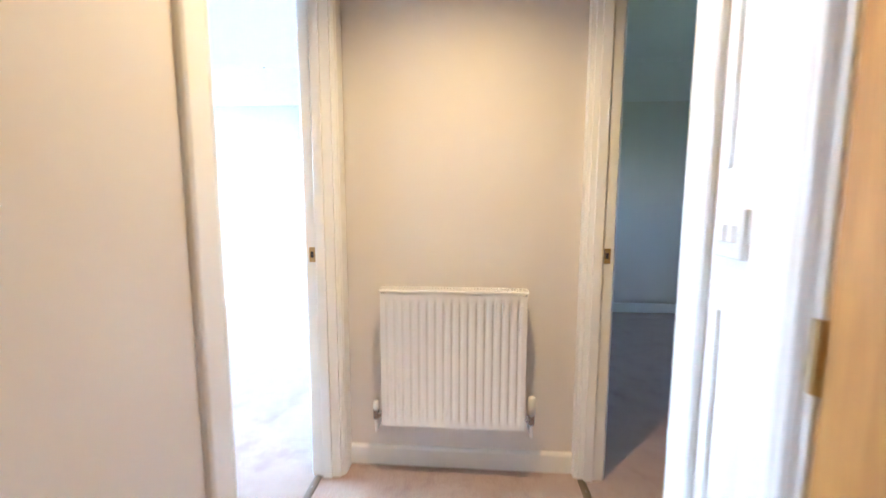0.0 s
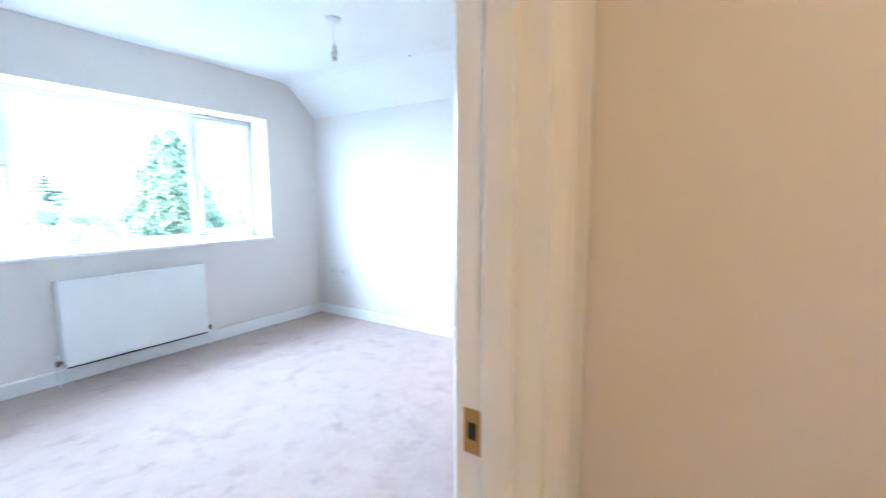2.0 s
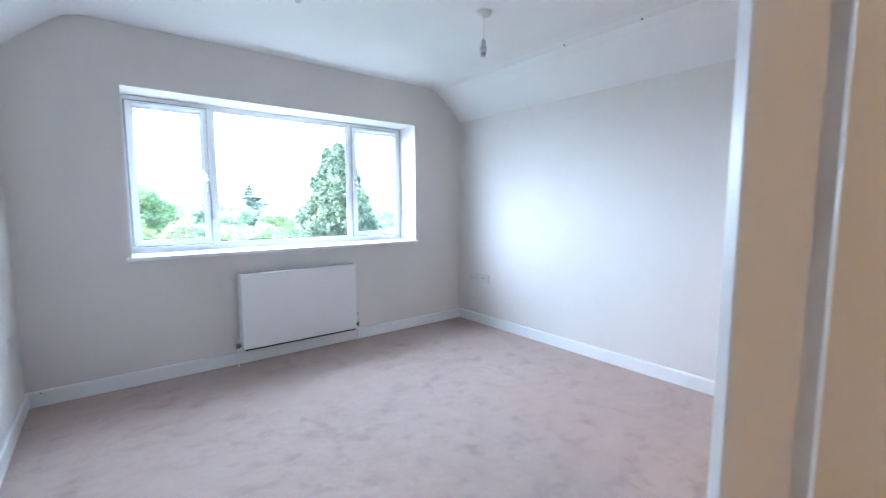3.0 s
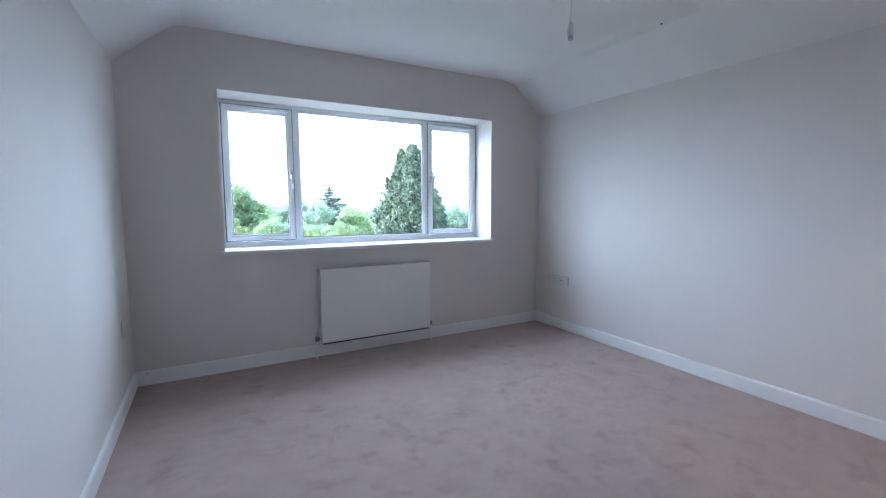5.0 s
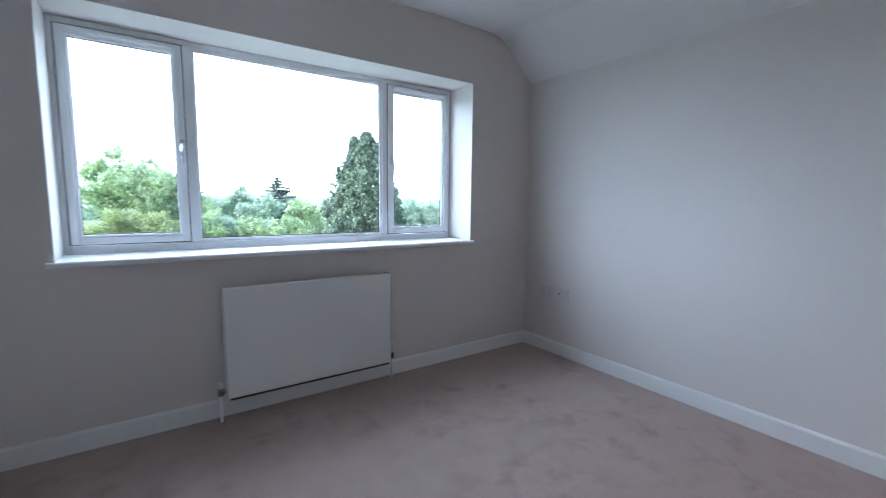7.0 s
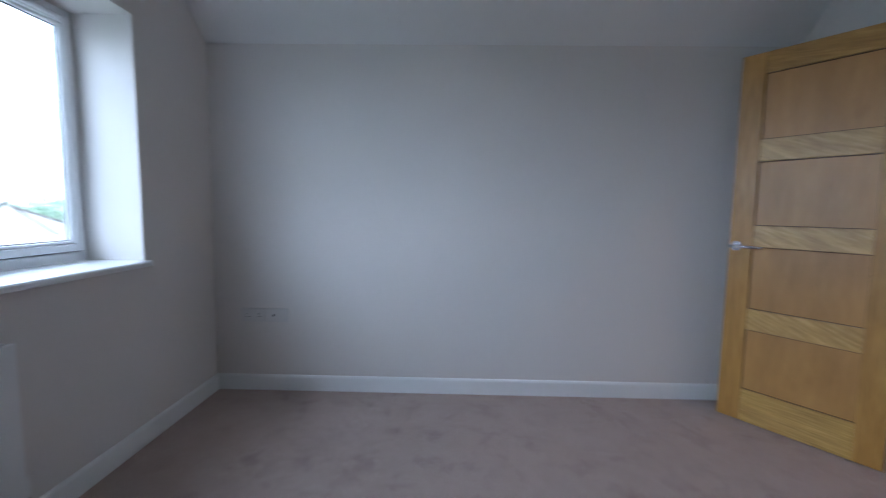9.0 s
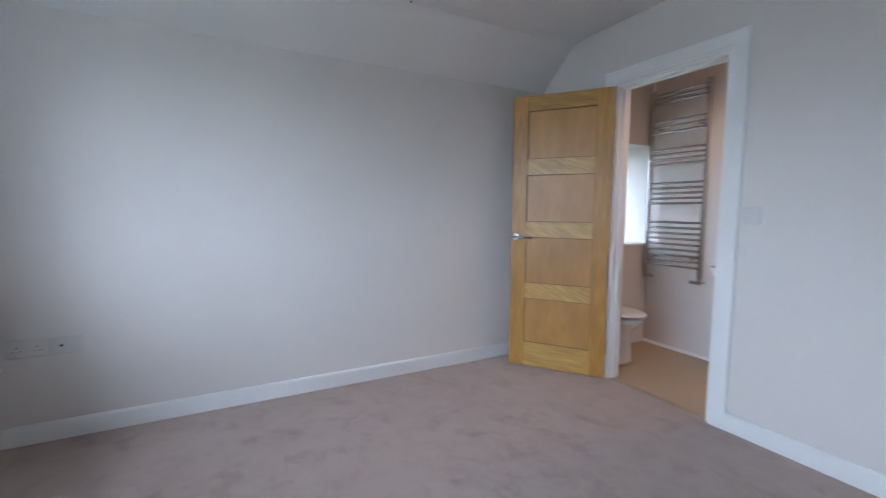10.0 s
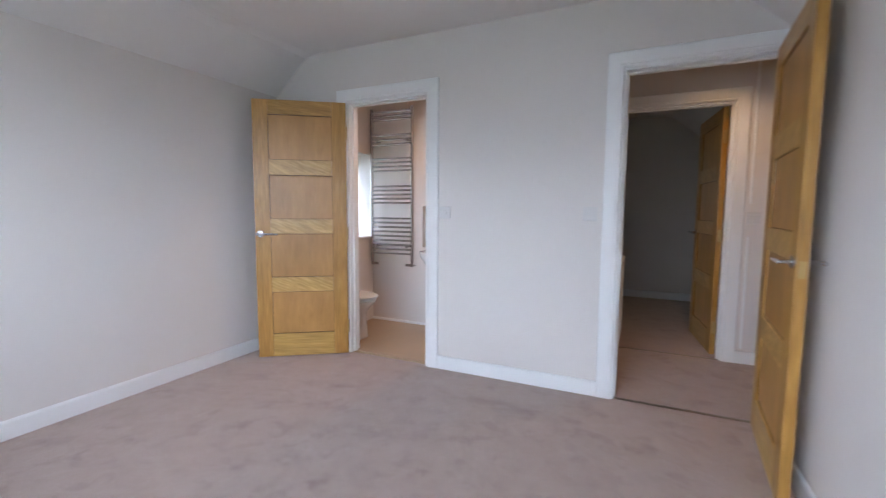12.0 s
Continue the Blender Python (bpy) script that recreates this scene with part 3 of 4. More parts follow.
def bedroom_window():
    w = tagged(new("window_1"), "wide white plastic-framed window with three lights", "", "", "structure")
    x0, x1, z0, z1 = WIN
    f, y, t = 0.022, WIN_Y, 0.07
    foot, crown = 0.042, 0.028
    m1, m2 = (1.399, 1.435), (2.592, 2.631)
    frame_part = part("window_frame", bmesh.new(), UPVC, w)
    for a, b, c, d in ((x0, x0 + f, z0, z1), (x1 - f, x1, z0, z1), (x0 + f, x1 - f, z0, z0 + foot), (x0 + f, x1 - f, z1 - crown, z1)):
        part("frame_bar", boxed(a, b, y, y + t, c, d, bevel=0.004), UPVC, frame_part)
    for a, b in (m1, m2):
        part("mullion", boxed(a, b, y - 0.002, y + t, z0 + foot, z1 - crown, bevel=0.004), UPVC, frame_part)
    casement(w, x0 + f + 0.006, m1[0] - 0.006, z0 + foot + 0.007, z1 - crown - 0.007, y, m1[0] - 0.024)
    casement(w, m2[1] + 0.006, x1 - f - 0.006, z0 + foot + 0.007, z1 - crown - 0.007, y, m2[1] + 0.024)
    for a, b in ((x0 + f + 0.05, m1[0] - 0.05), (m2[1] + 0.05, x1 - f - 0.05)):
        part("trickle_vent", boxed(a, b, y - 0.030, y - 0.0145, z1 - crown - 0.034, z1 - crown - 0.016, bevel=0.005), UPVC, w)
    g = 0.018
    bm = bmesh.new()
    for a, b, c, d in ((m1[1], m1[1] + g, z0 + foot, z1 - crown), (m2[0] - g, m2[0], z0 + foot, z1 - crown), (m1[1] + g, m2[0] - g, z0 + foot, z0 + foot + g), (m1[1] + g, m2[0] - g, z1 - crown - g, z1 - crown)):
        box(bm, a, b, y + 0.006, y + 0.022, c, d, bevel=0.003, segments=1)
    part("glazing_bead", bm, UPVC, w)
    bm = bmesh.new()
    g2 = g + 0.004
    for a, b, c, d in ((m1[1], m1[1] + g2, z0 + foot, z1 - crown), (m2[0] - g2, m2[0], z0 + foot, z1 - crown), (m1[1] + g2, m2[0] - g2, z0 + foot, z0 + foot + g2), (m1[1] + g2, m2[0] - g2, z1 - crown - g2, z1 - crown)):
        box(bm, a, b, y + 0.0175, y + 0.0215, c, d)
    part("gasket", bm, RUBBER, w)
    p = part("window_pane", boxed(m1[1] + 0.002, m2[0] - 0.002, y + 0.022, y + 0.028, z0 + foot + 0.002, z1 - 0.032), GLASS, w)
    p.visible_shadow = False
    bm = bmesh.new()
    prof = [(-0.030, 0.0), (-0.034, 0.006), (-0.034, 0.019), (-0.028, 0.026), (WIN_Y - YN, 0.026), (WIN_Y - YN, 0.0)]
    extrude_profile(bm, [(u, v) for u, v in prof], lambda u, v, e: (x1 if e else x0, YN + u, z0 - 0.026 + v))
    box(bm, x0 - 0.030, x0, YN - 0.034, YN, z0 - 0.026, z0, bevel=0.004)
    box(bm, x1, x1 + 0.014, YN - 0.034, YN, z0 - 0.026, z0, bevel=0.004)
    part("window_sill", bm, GLOSS, w)


bedroom_window()


def small_window():
    w = tagged(new("window_2"), "white-framed obscured window above the boxed ledge", "", "", "structure")
    y0, y1, z0, z1, x, f = -0.985, -0.36, 0.88, 1.74, XE + 0.02, 0.05
    frame_part = part("window_frame", bmesh.new(), UPVC, w)
    for a, b, c, d in ((y0, y0 + f, z0, z1), (y1 - f, y1, z0, z1), (y0 + f, y1 - f, z0, z0 + f), (y0 + f, y1 - f, z1 - f, z1)):
        part("frame_bar", boxed(x, x + 0.06, a, b, c, d, bevel=0.004), UPVC, frame_part)
    p = part("window_pane", boxed(x + 0.02, x + 0.03, y0 + f, y1 - f, z0 + f, z1 - f), FROSTED, w)
    p.visible_shadow = False
    part("window_sill", boxed(3.48, x, y0, y1, z0 - 0.004, z0 + 0.016, bevel=0.004), GLOSS, w)


small_window()
# made-up window, never in view; it only brings light into the room
south = tagged(new("unseen_window"), "white-framed window, added out of view to light the room across the landing", "", "", "structure")
for dims in ((1.92, 1.97, 1.1, 1.8), (2.51, 2.56, 1.1, 1.8), (1.97, 2.51, 1.1, 1.15), (1.97, 2.51, 1.75, 1.8)):
    part("frame_bar", boxed(dims[0], dims[1], DARK_S - 0.2, DARK_S - 0.14, dims[2], dims[3], bevel=0.004), UPVC, south)

# ---- radiators ----


def valve(parent, x, z, y, tall, side, back=0.0):
    v = part("valve", bar((x, y, z - 0.018), (x, y, z + 0.02), 0.013, 14), GUNMETAL, parent, "chrome radiator valve")
    part("tail", bar((x, y, z), (x - side * 0.035, y, z), 0.008, 12), CHROME, v)
    part("nut", bar((x - side * 0.010, y, z), (x - side * 0.022, y, z), 0.015, 6), GUNMETAL, v)
    bm = bmesh.new()
    if tall:
        lathe(bm, [(0.011, 0.0), (0.017, 0.006), (0.018, 0.05), (0.015, 0.075), (0.010, 0.080)], (x, y, z + 0.02), 20)
    else:
        lathe(bm, [(0.010, 0.0), (0.013, 0.005), (0.012, 0.035), (0.008, 0.040)], (x, y, z + 0.02), 16)
    part("valve_cap", bm, PLASTIC, v, "white plastic cap", smooth=True)
    bm = bmesh.new()
    if back:
        rod(bm, (x, y, z - 0.070), (x, y, z - 0.018), 0.0075, 12)
        bmesh.ops.create_uvsphere(bm, u_segments=12, v_segments=8, radius=0.0078, matrix=Matrix.Translation((x, y, z - 0.070)))
        rod(bm, (x, y, z - 0.070), (x, back, z - 0.070), 0.0075, 12)
    else:
        rod(bm, (x, y, -z_floor(parent)), (x, y, z - 0.018), 0.0075, 12)
    part("pipe", bm, GLOSS, parent, "white-painted pipe tail")


def z_floor(parent):
    return parent.location.z


def radiator(place, turn, width, height, depth, ribs, label, stand):
    """A steel panel radiator; its own x runs along the wall, -y faces the room; origin at its front lower edge's middle."""
    r = thing("radiator", label, "radiator", place, turn)
    w = width / 2
    bm = bmesh.new()
    if ribs:
        n = ribs
        pitch = (width - 0.03) / n
        rows = [0.0, 0.022, 0.040, height - 0.058, height - 0.040, height - 0.019]
        xs, depths = [-w + 0.002], [0.0]
        for i in range(n):
            c = -w + 0.015 + pitch * (i + 0.5)
            for k, dd in ((-0.42, 0.0), (-0.30, 0.12), (-0.20, 0.5), (-0.10, 0.92), (0.0, 1.0), (0.10, 0.92), (0.20, 0.5), (0.30, 0.12), (0.42, 0.0)):
                xs.append(c + k * pitch)
                depths.append(dd)
        xs.append(w - 0.002)
        depths.append(0.0)
        grid = []
        for row, z in enumerate(rows):
            k = 0.009 if 2 <= row <= 3 else 0.0
            grid.append([bm.verts.new((x, k * dd, z)) for x, dd in zip(xs, depths)])
        for a, b in zip(grid, grid[1:]):
            for i in range(len(xs) - 1):
                bm.faces.new((a[i], a[i + 1], b[i + 1], b[i]))
        for f in bm.faces:
            f.smooth = True
        panel = part("front_panel", bm, RADIATOR, r, smooth=True)
    else:
        part("front_panel", boxed(-w, w, 0, 0.012, 0.003, height, bevel=0.005, segments=3), RADIATOR, r)
        # added dark strip that draws the shadow line under the front panel
        part("lower_shadow_strip", boxed(-w + 0.012, w - 0.012, 0.003, depth - 0.014, -0.008, 0.0026), RUBBER, r)
    part("back_panel", boxed(-w + 0.012, w - 0.012, depth - 0.012, depth, 0.008, height - 0.012, bevel=0.003), RADIATOR, r)
    for s in (-1, 1):
        part("side_panel", boxed(*sorted((s * w, s * (w - 0.004))), 0.0125 if not ribs else 0.010, depth, 0.02, height - 0.003, bevel=0.001, segments=1), RADIATOR, r)
    bm = bmesh.new()
    top = height - (0.002 if ribs else 0.014)
    y_a, y_b = (0.004 if ribs else 0.0125), depth
    box(bm, -w + 0.004, w - 0.004, y_a, y_a + 0.008, top - 0.004, top)
    box(bm, -w + 0.004, w - 0.004, y_b - 0.008, y_b, top - 0.004, top)
    slots = int(width / 0.0125)
    for i in range(slots + 1):
        x = -w + 0.008 + (width - 0.016) * i / slots
        box(bm, x - 0.0024, x + 0.0024, y_a + 0.008, y_b - 0.008, top - 0.003, top)
    if ribs:
        box(bm, -w - 0.002, w + 0.002, -0.004, 0.0035, top - 0.011, top, bevel=0.002)
        for s in (-1, 1):
            box(bm, *sorted((s * (w + 0.003), s * (w + 0.0005))), 0.0037, depth, top - 0.011, top, bevel=0.001, segments=1)
    part("grille", bm, RADIATOR, r)
    # fins coloured dark so the grille slots read as shaded
    bm = bmesh.new()
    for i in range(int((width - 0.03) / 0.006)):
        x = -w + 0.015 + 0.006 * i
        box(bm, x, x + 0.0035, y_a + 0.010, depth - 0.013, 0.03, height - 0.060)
    part("inner_fins", bm, SHADED_FIN, r, "convector fins darkened to paint the shade inside the radiator")
    for s in (-1, 1):
        part("bracket", boxed(s * w * 0.7 - 0.015, s * w * 0.7 + 0.015, depth, stand, 0.10, height - 0.10, bevel=0.002), RADIATOR, r)
    valve(r, -w - 0.030, 0.030, depth * 0.5, False, -1, stand if ribs else 0.0)
    valve(r, w + 0.030, 0.030, depth * 0.5, True, 1, stand if ribs else 0.0)
    return r


radiator((1.972, 3.340, 0.132), 0, 0.954, 0.590, 0.098, 0, "plain white flat-panel radiator fixed below the bedroom window", 0.120)
radiator((1.022, -0.588, 0.244), -90, 0.588, 0.576, 0.075, 17, "white ribbed panel radiator with slotted top on the hall wall", 0.130)

# ---- switches and sockets ----

for z0, z1 in ((0.115, 0.985), (1.235, CEIL - 0.01)):
    chase = bmesh.new()
    box(chase, 0.166, 0.186, HALL_S, HALL_S + 0.007, z0, z1, bevel=0.003)
    structure("trim_cable_cover", chase, GLOSS, "narrow white-painted cable cover strip on the landing wall")


def wall_plate(name, label, category, place, turn, width, rockers, group=""):
    """A moulded plate whose back lies on the wall; its own -y faces the room."""
    t = thing(name, label, category, place, turn, group)
    part("plate", boxed(-width / 2, width / 2, -0.009, 0, -0.043, 0.043, bevel=0.003), SWITCH, t)
    for x, w, h, z in rockers:
        part("rocker", boxed(x - w / 2, x + w / 2, -0.0125, -0.008, z - h / 2, z + h / 2, bevel=0.0015), SWITCH, t)
    for s in (-1, 1):
        part("screw", bar((s * (width / 2 - 0.013), -0.0085, 0), (s * (width / 2 - 0.013), -0.0102, 0), 0.0032, 10), SWITCH, t)
    return t


one = [(0, 0.022, 0.030, 0)]
wall_plate("light_switch", "square white plastic light switch beside the bedroom doorway", "light switch", (1.203, 0, 1.152), 180, 0.086, one)
wall_plate("light_switch", "square white plastic light switch beside the ensuite doorway", "light switch", (2.190, 0, 1.152), 180, 0.086, one)
wall_plate("light_switch", "square white plastic light switch on the landing wall", "light switch", (0.150, HALL_S, 1.124), 180, 0.086, [(-0.014, 0.018, 0.030, 0), (0.014, 0.018, 0.030, 0)])


def socket_pins(t, x):
    bm = bmesh.new()
    for dx, dz, w, h in ((0, 0.008, 0.004, 0.009), (-0.011, -0.011, 0.007, 0.004), (0.011, -0.011, 0.007, 0.004)):
        box(bm, x + dx - w / 2, x + dx + w / 2, -0.0096, -0.0088, dz - h / 2, dz + h / 2)
    part("pin_holes", bm, DARK, t)


def double_socket(place, turn, label):
    t = wall_plate("wall_socket", label, "socket", place, turn, 0.147, [(-0.012, 0.010, 0.016, 0.026), (0.012, 0.010, 0.016, 0.026)])
    socket_pins(t, -0.038)
    socket_pins(t, 0.038)


double_socket((XE, 3.219, 0.482), -90, "white plastic double wall socket above the skirting board")
aerial = wall_plate("aerial_socket", "white plastic aerial wall plate next to the double socket", "socket", (XE, 3.072, 0.482), -90, 0.146, [])
part("aerial_ring", bar((-0.016, -0.008, 0.0), (-0.016, -0.012, 0.0), 0.009, 16), STEEL, aerial)
part("aerial_hole", bar((-0.016, -0.0115, 0.0), (-0.016, -0.0125, 0.0), 0.0062, 14), DARK, aerial)
double_socket((XW, 3.195, 0.482), 90, "white plastic double wall socket near the bedroom corner")
double_socket((DARK_E, -3.22, 0.505), -90, "white plastic double wall socket in the room across the landing")

# ---- ceiling pendants ----


def pendant(place):
    p = thing("pendant_lamp", "bare white pendant flex and lampholder without bulb or shade", "ceiling light", place, 0, "bedroom pendants")
    bm = bmesh.new()
    lathe(bm, [(0.050, 0.0), (0.049, -0.010), (0.040, -0.022), (0.016, -0.028), (0.008, -0.040)], (0, 0, 0), 32)
    part("ceiling_rose", bm, PLASTIC, p, smooth=True)
    part("flex", bar((0, 0, -0.038), (0, 0, -0.165), 0.0032, 10), FLEX, p)
    bm = bmesh.new()
    lathe(bm, [(0.006, -0.158), (0.012, -0.168), (0.016, -0.180), (0.017, -0.205)], (0, 0, 0), 24)
    h = part("lampholder", bm, PLASTIC, p, smooth=True)
    bm = bmesh.new()
    lathe(bm, [(0.0195, -0.205), (0.0195, -0.222), (0.018, -0.240)], (0, 0, 0), 24)
    part("shade_ring", bm, FLEX, h, smooth=True)
    bm = bmesh.new()
    lathe(bm, [(0.0155, -0.240), (0.0155, -0.262)], (0, 0, 0), 20)
    part("bulb_socket", bm, STEEL, h, "dull metal bulb socket", smooth=True)
    return p


first = pendant((2.620, 1.900, CEIL))
copy_thing(first, Matrix.Translation((1.475, 1.900, CEIL)))


def ceiling_screw(place):
    t = thing("ceiling_screw", "tiny dark screw head in white ceiling plaster", "screw", place)
    part("screw_head", bar((0, 0, 0.004), (0, 0, -0.006), 0.006, 10), DARK, t)


ceiling_screw((3.43, 1.325, CEIL - 0.017))
ceiling_screw((3.42, 1.895, CEIL - 0.014))
nail = thing("skirting_nail", "tiny dark nail head in the white skirting board", "nail", (0.345, YN - 0.015, 0.084))
part("nail_head", bar((0, 0.001, 0), (0, -0.003, 0), 0.004, 8), DARK, nail)

# ---- ensuite ----


def toilet():
    t = thing("toilet", "white ceramic back-to-wall toilet with a closed lid", "toilet", (3.50, -0.375, 0))
    n = 28

    def oval(cx, lx, ly, z, k=2.05):
        out = []
        for i in range(n):
            a = 2 * math.pi * i / n
            c, s = math.cos(a), math.sin(a)
            out.append((cx + lx * math.copysign(abs(c) ** (2 / k), c), ly * math.copysign(abs(s) ** (2 / k), s), z * 0.92))
        return out

    def loft(rings, name, mat, parent, label=""):
        bm = bmesh.new()
        made = [[bm.verts.new(p) for p in ring] for ring in rings]
        for a, b in zip(made, made[1:]):
            for i in range(n):
                j = (i + 1) % n
                bm.faces.new((a[i], a[j], b[j], b[i]))
        bm.faces.new(made[0])
        bm.faces.new(list(reversed(made[-1])))
        return part(name, bm, mat, parent, label, smooth=True)

    loft([oval(-0.215, 0.128, 0.100, 0.0, 3.5), oval(-0.213, 0.122, 0.095, 0.03, 3.5), oval(-0.210, 0.118, 0.090, 0.20, 3.0), oval(-0.210, 0.122, 0.094, 0.255, 2.8), oval(-0.215, 0.160, 0.122, 0.305, 2.3),
          oval(-0.222, 0.200, 0.155, 0.352, 2.1), oval(-0.228, 0.212, 0.166, 0.384, 2.05), oval(-0.228, 0.208, 0.162, 0.390, 2.05)], "pan", CERAMIC, t)
    part("cistern_outlet", boxed(-0.10, 0.0, -0.085, 0.085, 0.0, 0.33, bevel=0.02), CERAMIC, t)
    loft([oval(-0.230, 0.200, 0.154, 0.3905), oval(-0.230, 0.202, 0.156, 0.396), oval(-0.230, 0.216, 0.168, 0.399), oval(-0.230, 0.216, 0.168, 0.407), oval(-0.230, 0.205, 0.157, 0.409)], "seat", PLASTIC, t)
    loft([oval(-0.230, 0.205, 0.158, 0.4095), oval(-0.230, 0.205, 0.158, 0.416), oval(-0.230, 0.225, 0.178, 0.418), oval(-0.230, 0.222, 0.175, 0.428), oval(-0.230, 0.195, 0.150, 0.440), oval(-0.230, 0.14, 0.105, 0.447), oval(-0.230, 0.07, 0.05, 0.450)], "lid", PLASTIC, t)
    for y in (-0.07, 0.07):
        part("hinge", bar((-0.03, y - 0.02, 0.384), (-0.03, y + 0.02, 0.384), 0.010, 12), CHROME, t)


toilet()
fb = thing("flush_button", "round chrome flush button under the window ledge", "flush button", (3.50, -0.62, 0.82))
part("button", bar((0, 0, 0), (-0.008, 0, 0), 0.028, 24), CHROME, fb)


def towel_rail():
    t = thing("towel_rail", "tall polished chrome ladder towel rail on the ensuite wall", "towel rail", (0, -0.94, 0))
    xa, xb, z0, z1 = 2.985, 3.458, 0.645, 2.178
    for x in (xa, xb):
        part("post", bar((x, 0, z0), (x, 0, z1), 0.0155, 18), RAIL_CHROME, t)
        part("post_cap", bar((x, 0, z1), (x, 0, z1 + 0.006), 0.013, 18), RAIL_CHROME, t)
    for start, count, pitch in ((2.142, 3, 0.037), (1.914, 3, 0.045), (1.682, 4, 0.040), (1.407, 5, 0.0415), (1.085, 9, 0.0448)):
        for i in range(count):
            z = start - i * pitch
            part("rung", bar((xa + 0.012, 0.006, z), (xb - 0.012, 0.006, z), 0.0095, 12), RAIL_CHROME, t)
    for x in (xa + 0.06, xb - 0.06):
        for z in (0.80, 1.86):
            b = part("wall_bracket", bar((x, 0.0, z), (x, -0.07, z), 0.009, 12), RAIL_CHROME, t)
            part("bracket_clamp", bar((x, -0.008, z), (x, 0.018, z), 0.014, 14), RAIL_CHROME, b)
    for x, s in ((xa, 1), (xb, -1)):
        v = part("valve", bar((x, 0, z0 - 0.045), (x, 0, z0), 0.012, 14), RAIL_CHROME, t)
        part("valve_head", bar((x, 0, z0 - 0.03), (x + s * 0.07, 0, z0 - 0.03), 0.014, 16), RAIL_CHROME, v)
        part("pipe", bar((x, 0, z0 - 0.035), (x, -0.07, z0 - 0.035), 0.0075, 12), RAIL_CHROME, v)


towel_rail()


def basin():
    b = thing("wash_basin", "small white ceramic wall-hung basin with a chrome tap", "basin", (2.60, -1.01, 0.70))
    n = 32
    bm = bmesh.new()
    rings = []
    for lx, ly, z in ((0.10, 0.07, -0.10), (0.16, 0.11, -0.06), (0.215, 0.150, 0.03), (0.225, 0.158, 0.07), (0.222, 0.155, 0.078), (0.195, 0.130, 0.076), (0.17, 0.11, 0.03), (0.09, 0.06, -0.03)):
        rings.append([bm.verts.new((lx * math.copysign(abs(math.cos(2 * math.pi * i / n)) ** 0.7, math.cos(2 * math.pi * i / n)), 0.16 + ly * math.copysign(abs(math.sin(2 * math.pi * i / n)) ** 0.7, math.sin(2 * math.pi * i / n)), z)) for i in range(n)])
    for r0, r1 in zip(rings, rings[1:]):
        for i in range(n):
            j = (i + 1) % n
            bm.faces.new((r0[i], r0[j], r1[j], r1[i]))
    bm.faces.new(rings[0])
    bm.faces.new(list(reversed(rings[-1])))
    part("bowl", bm, CERAMIC, b, smooth=True)
    part("tap_body", bar((0, 0.035, 0.07), (0, 0.035, 0.17), 0.018, 18), CHROME, b)
    part("tap_spout", bar((0, 0.035, 0.14), (0, 0.13, 0.125), 0.010, 14), CHROME, b)
    part("tap_lever", bar((0, 0.035, 0.175), (0, 0.09, 0.195), 0.006, 12), CHROME, b)


basin()
mir = thing("wall_mirror", "small frameless bathroom mirror above the basin", "mirror", (2.665, -1.01, 0.80))
part("glass", boxed(-0.22, 0.235, 0.0, 0.006, 0.0, 0.41, bevel=0.001), material("mirror_silver", (0.9, 0.9, 0.9), 0.02, 1.0)[0], mir)

# ---- outside ----
GROUND = -2.7
bm = bmesh.new()
ring = [bm.verts.new((2500 * math.cos(2 * math.pi * i / 48), 2500 * math.sin(2 * math.pi * i / 48), GROUND)) for i in range(48)]
bm.faces.new(ring)
structure("ground", bm, GRASS, "green lawns and gardens reaching to the horizon")


def leaf_mesh(name, centres, sizes, mat, parent, rng, flat=0.5):
    """Many small crossed leaf sprays, one island each."""
    n = len(centres)
    d = rng.normal(size=(n, 3))
    d /= np.linalg.norm(d, axis=1)[:, None]
    d[:, 2] = d[:, 2] * flat + 0.15
    e = np.cross(d, rng.normal(size=(n, 3)))
    e /= np.linalg.norm(e, axis=1)[:, None] + 1e-9
    s = sizes[:, None]
    quad = np.stack([centres - d * s, centres + e * s * 0.45, centres + d * s, centres - e * s * 0.45], axis=1).reshape(-1, 3)
    me = bpy.data.meshes.new(name)
    faces = np.arange(n * 4).reshape(n, 4)
    me.from_pydata(quad.tolist(), [], faces.tolist())
    me.materials.append(mat)
    ob = new(name, me)
    ob.parent = parent
    return ob


def place_of(az, dist):
    return 1.0 + dist * math.sin(radians(az)), 1.0 + dist * math.cos(radians(az))


def trunk(parent, height, r, seed, limbs=6, spread=0.35):
    rng = np.random.default_rng(seed)
    bm = bmesh.new()
    rod(bm, (0, 0, -0.1), (0.05 * height * 0.1, 0, height * 0.5), r, 10, r * 0.65)
    rod(bm, (0.05 * height * 0.1, 0, height * 0.5), (0, 0, height * 0.93), r * 0.65, 8, r * 0.15)
    for i in range(limbs):
        a, z = rng.uniform(0, 6.28), height * rng.uniform(0.3, 0.75)
        k = height * spread * rng.uniform(0.6, 1.0)
        rod(bm, (0, 0, z), (k * math.cos(a), k * math.sin(a), z + k * 0.8), r * 0.35, 6, r * 0.08)
    part("trunk", bm, BARK, parent)


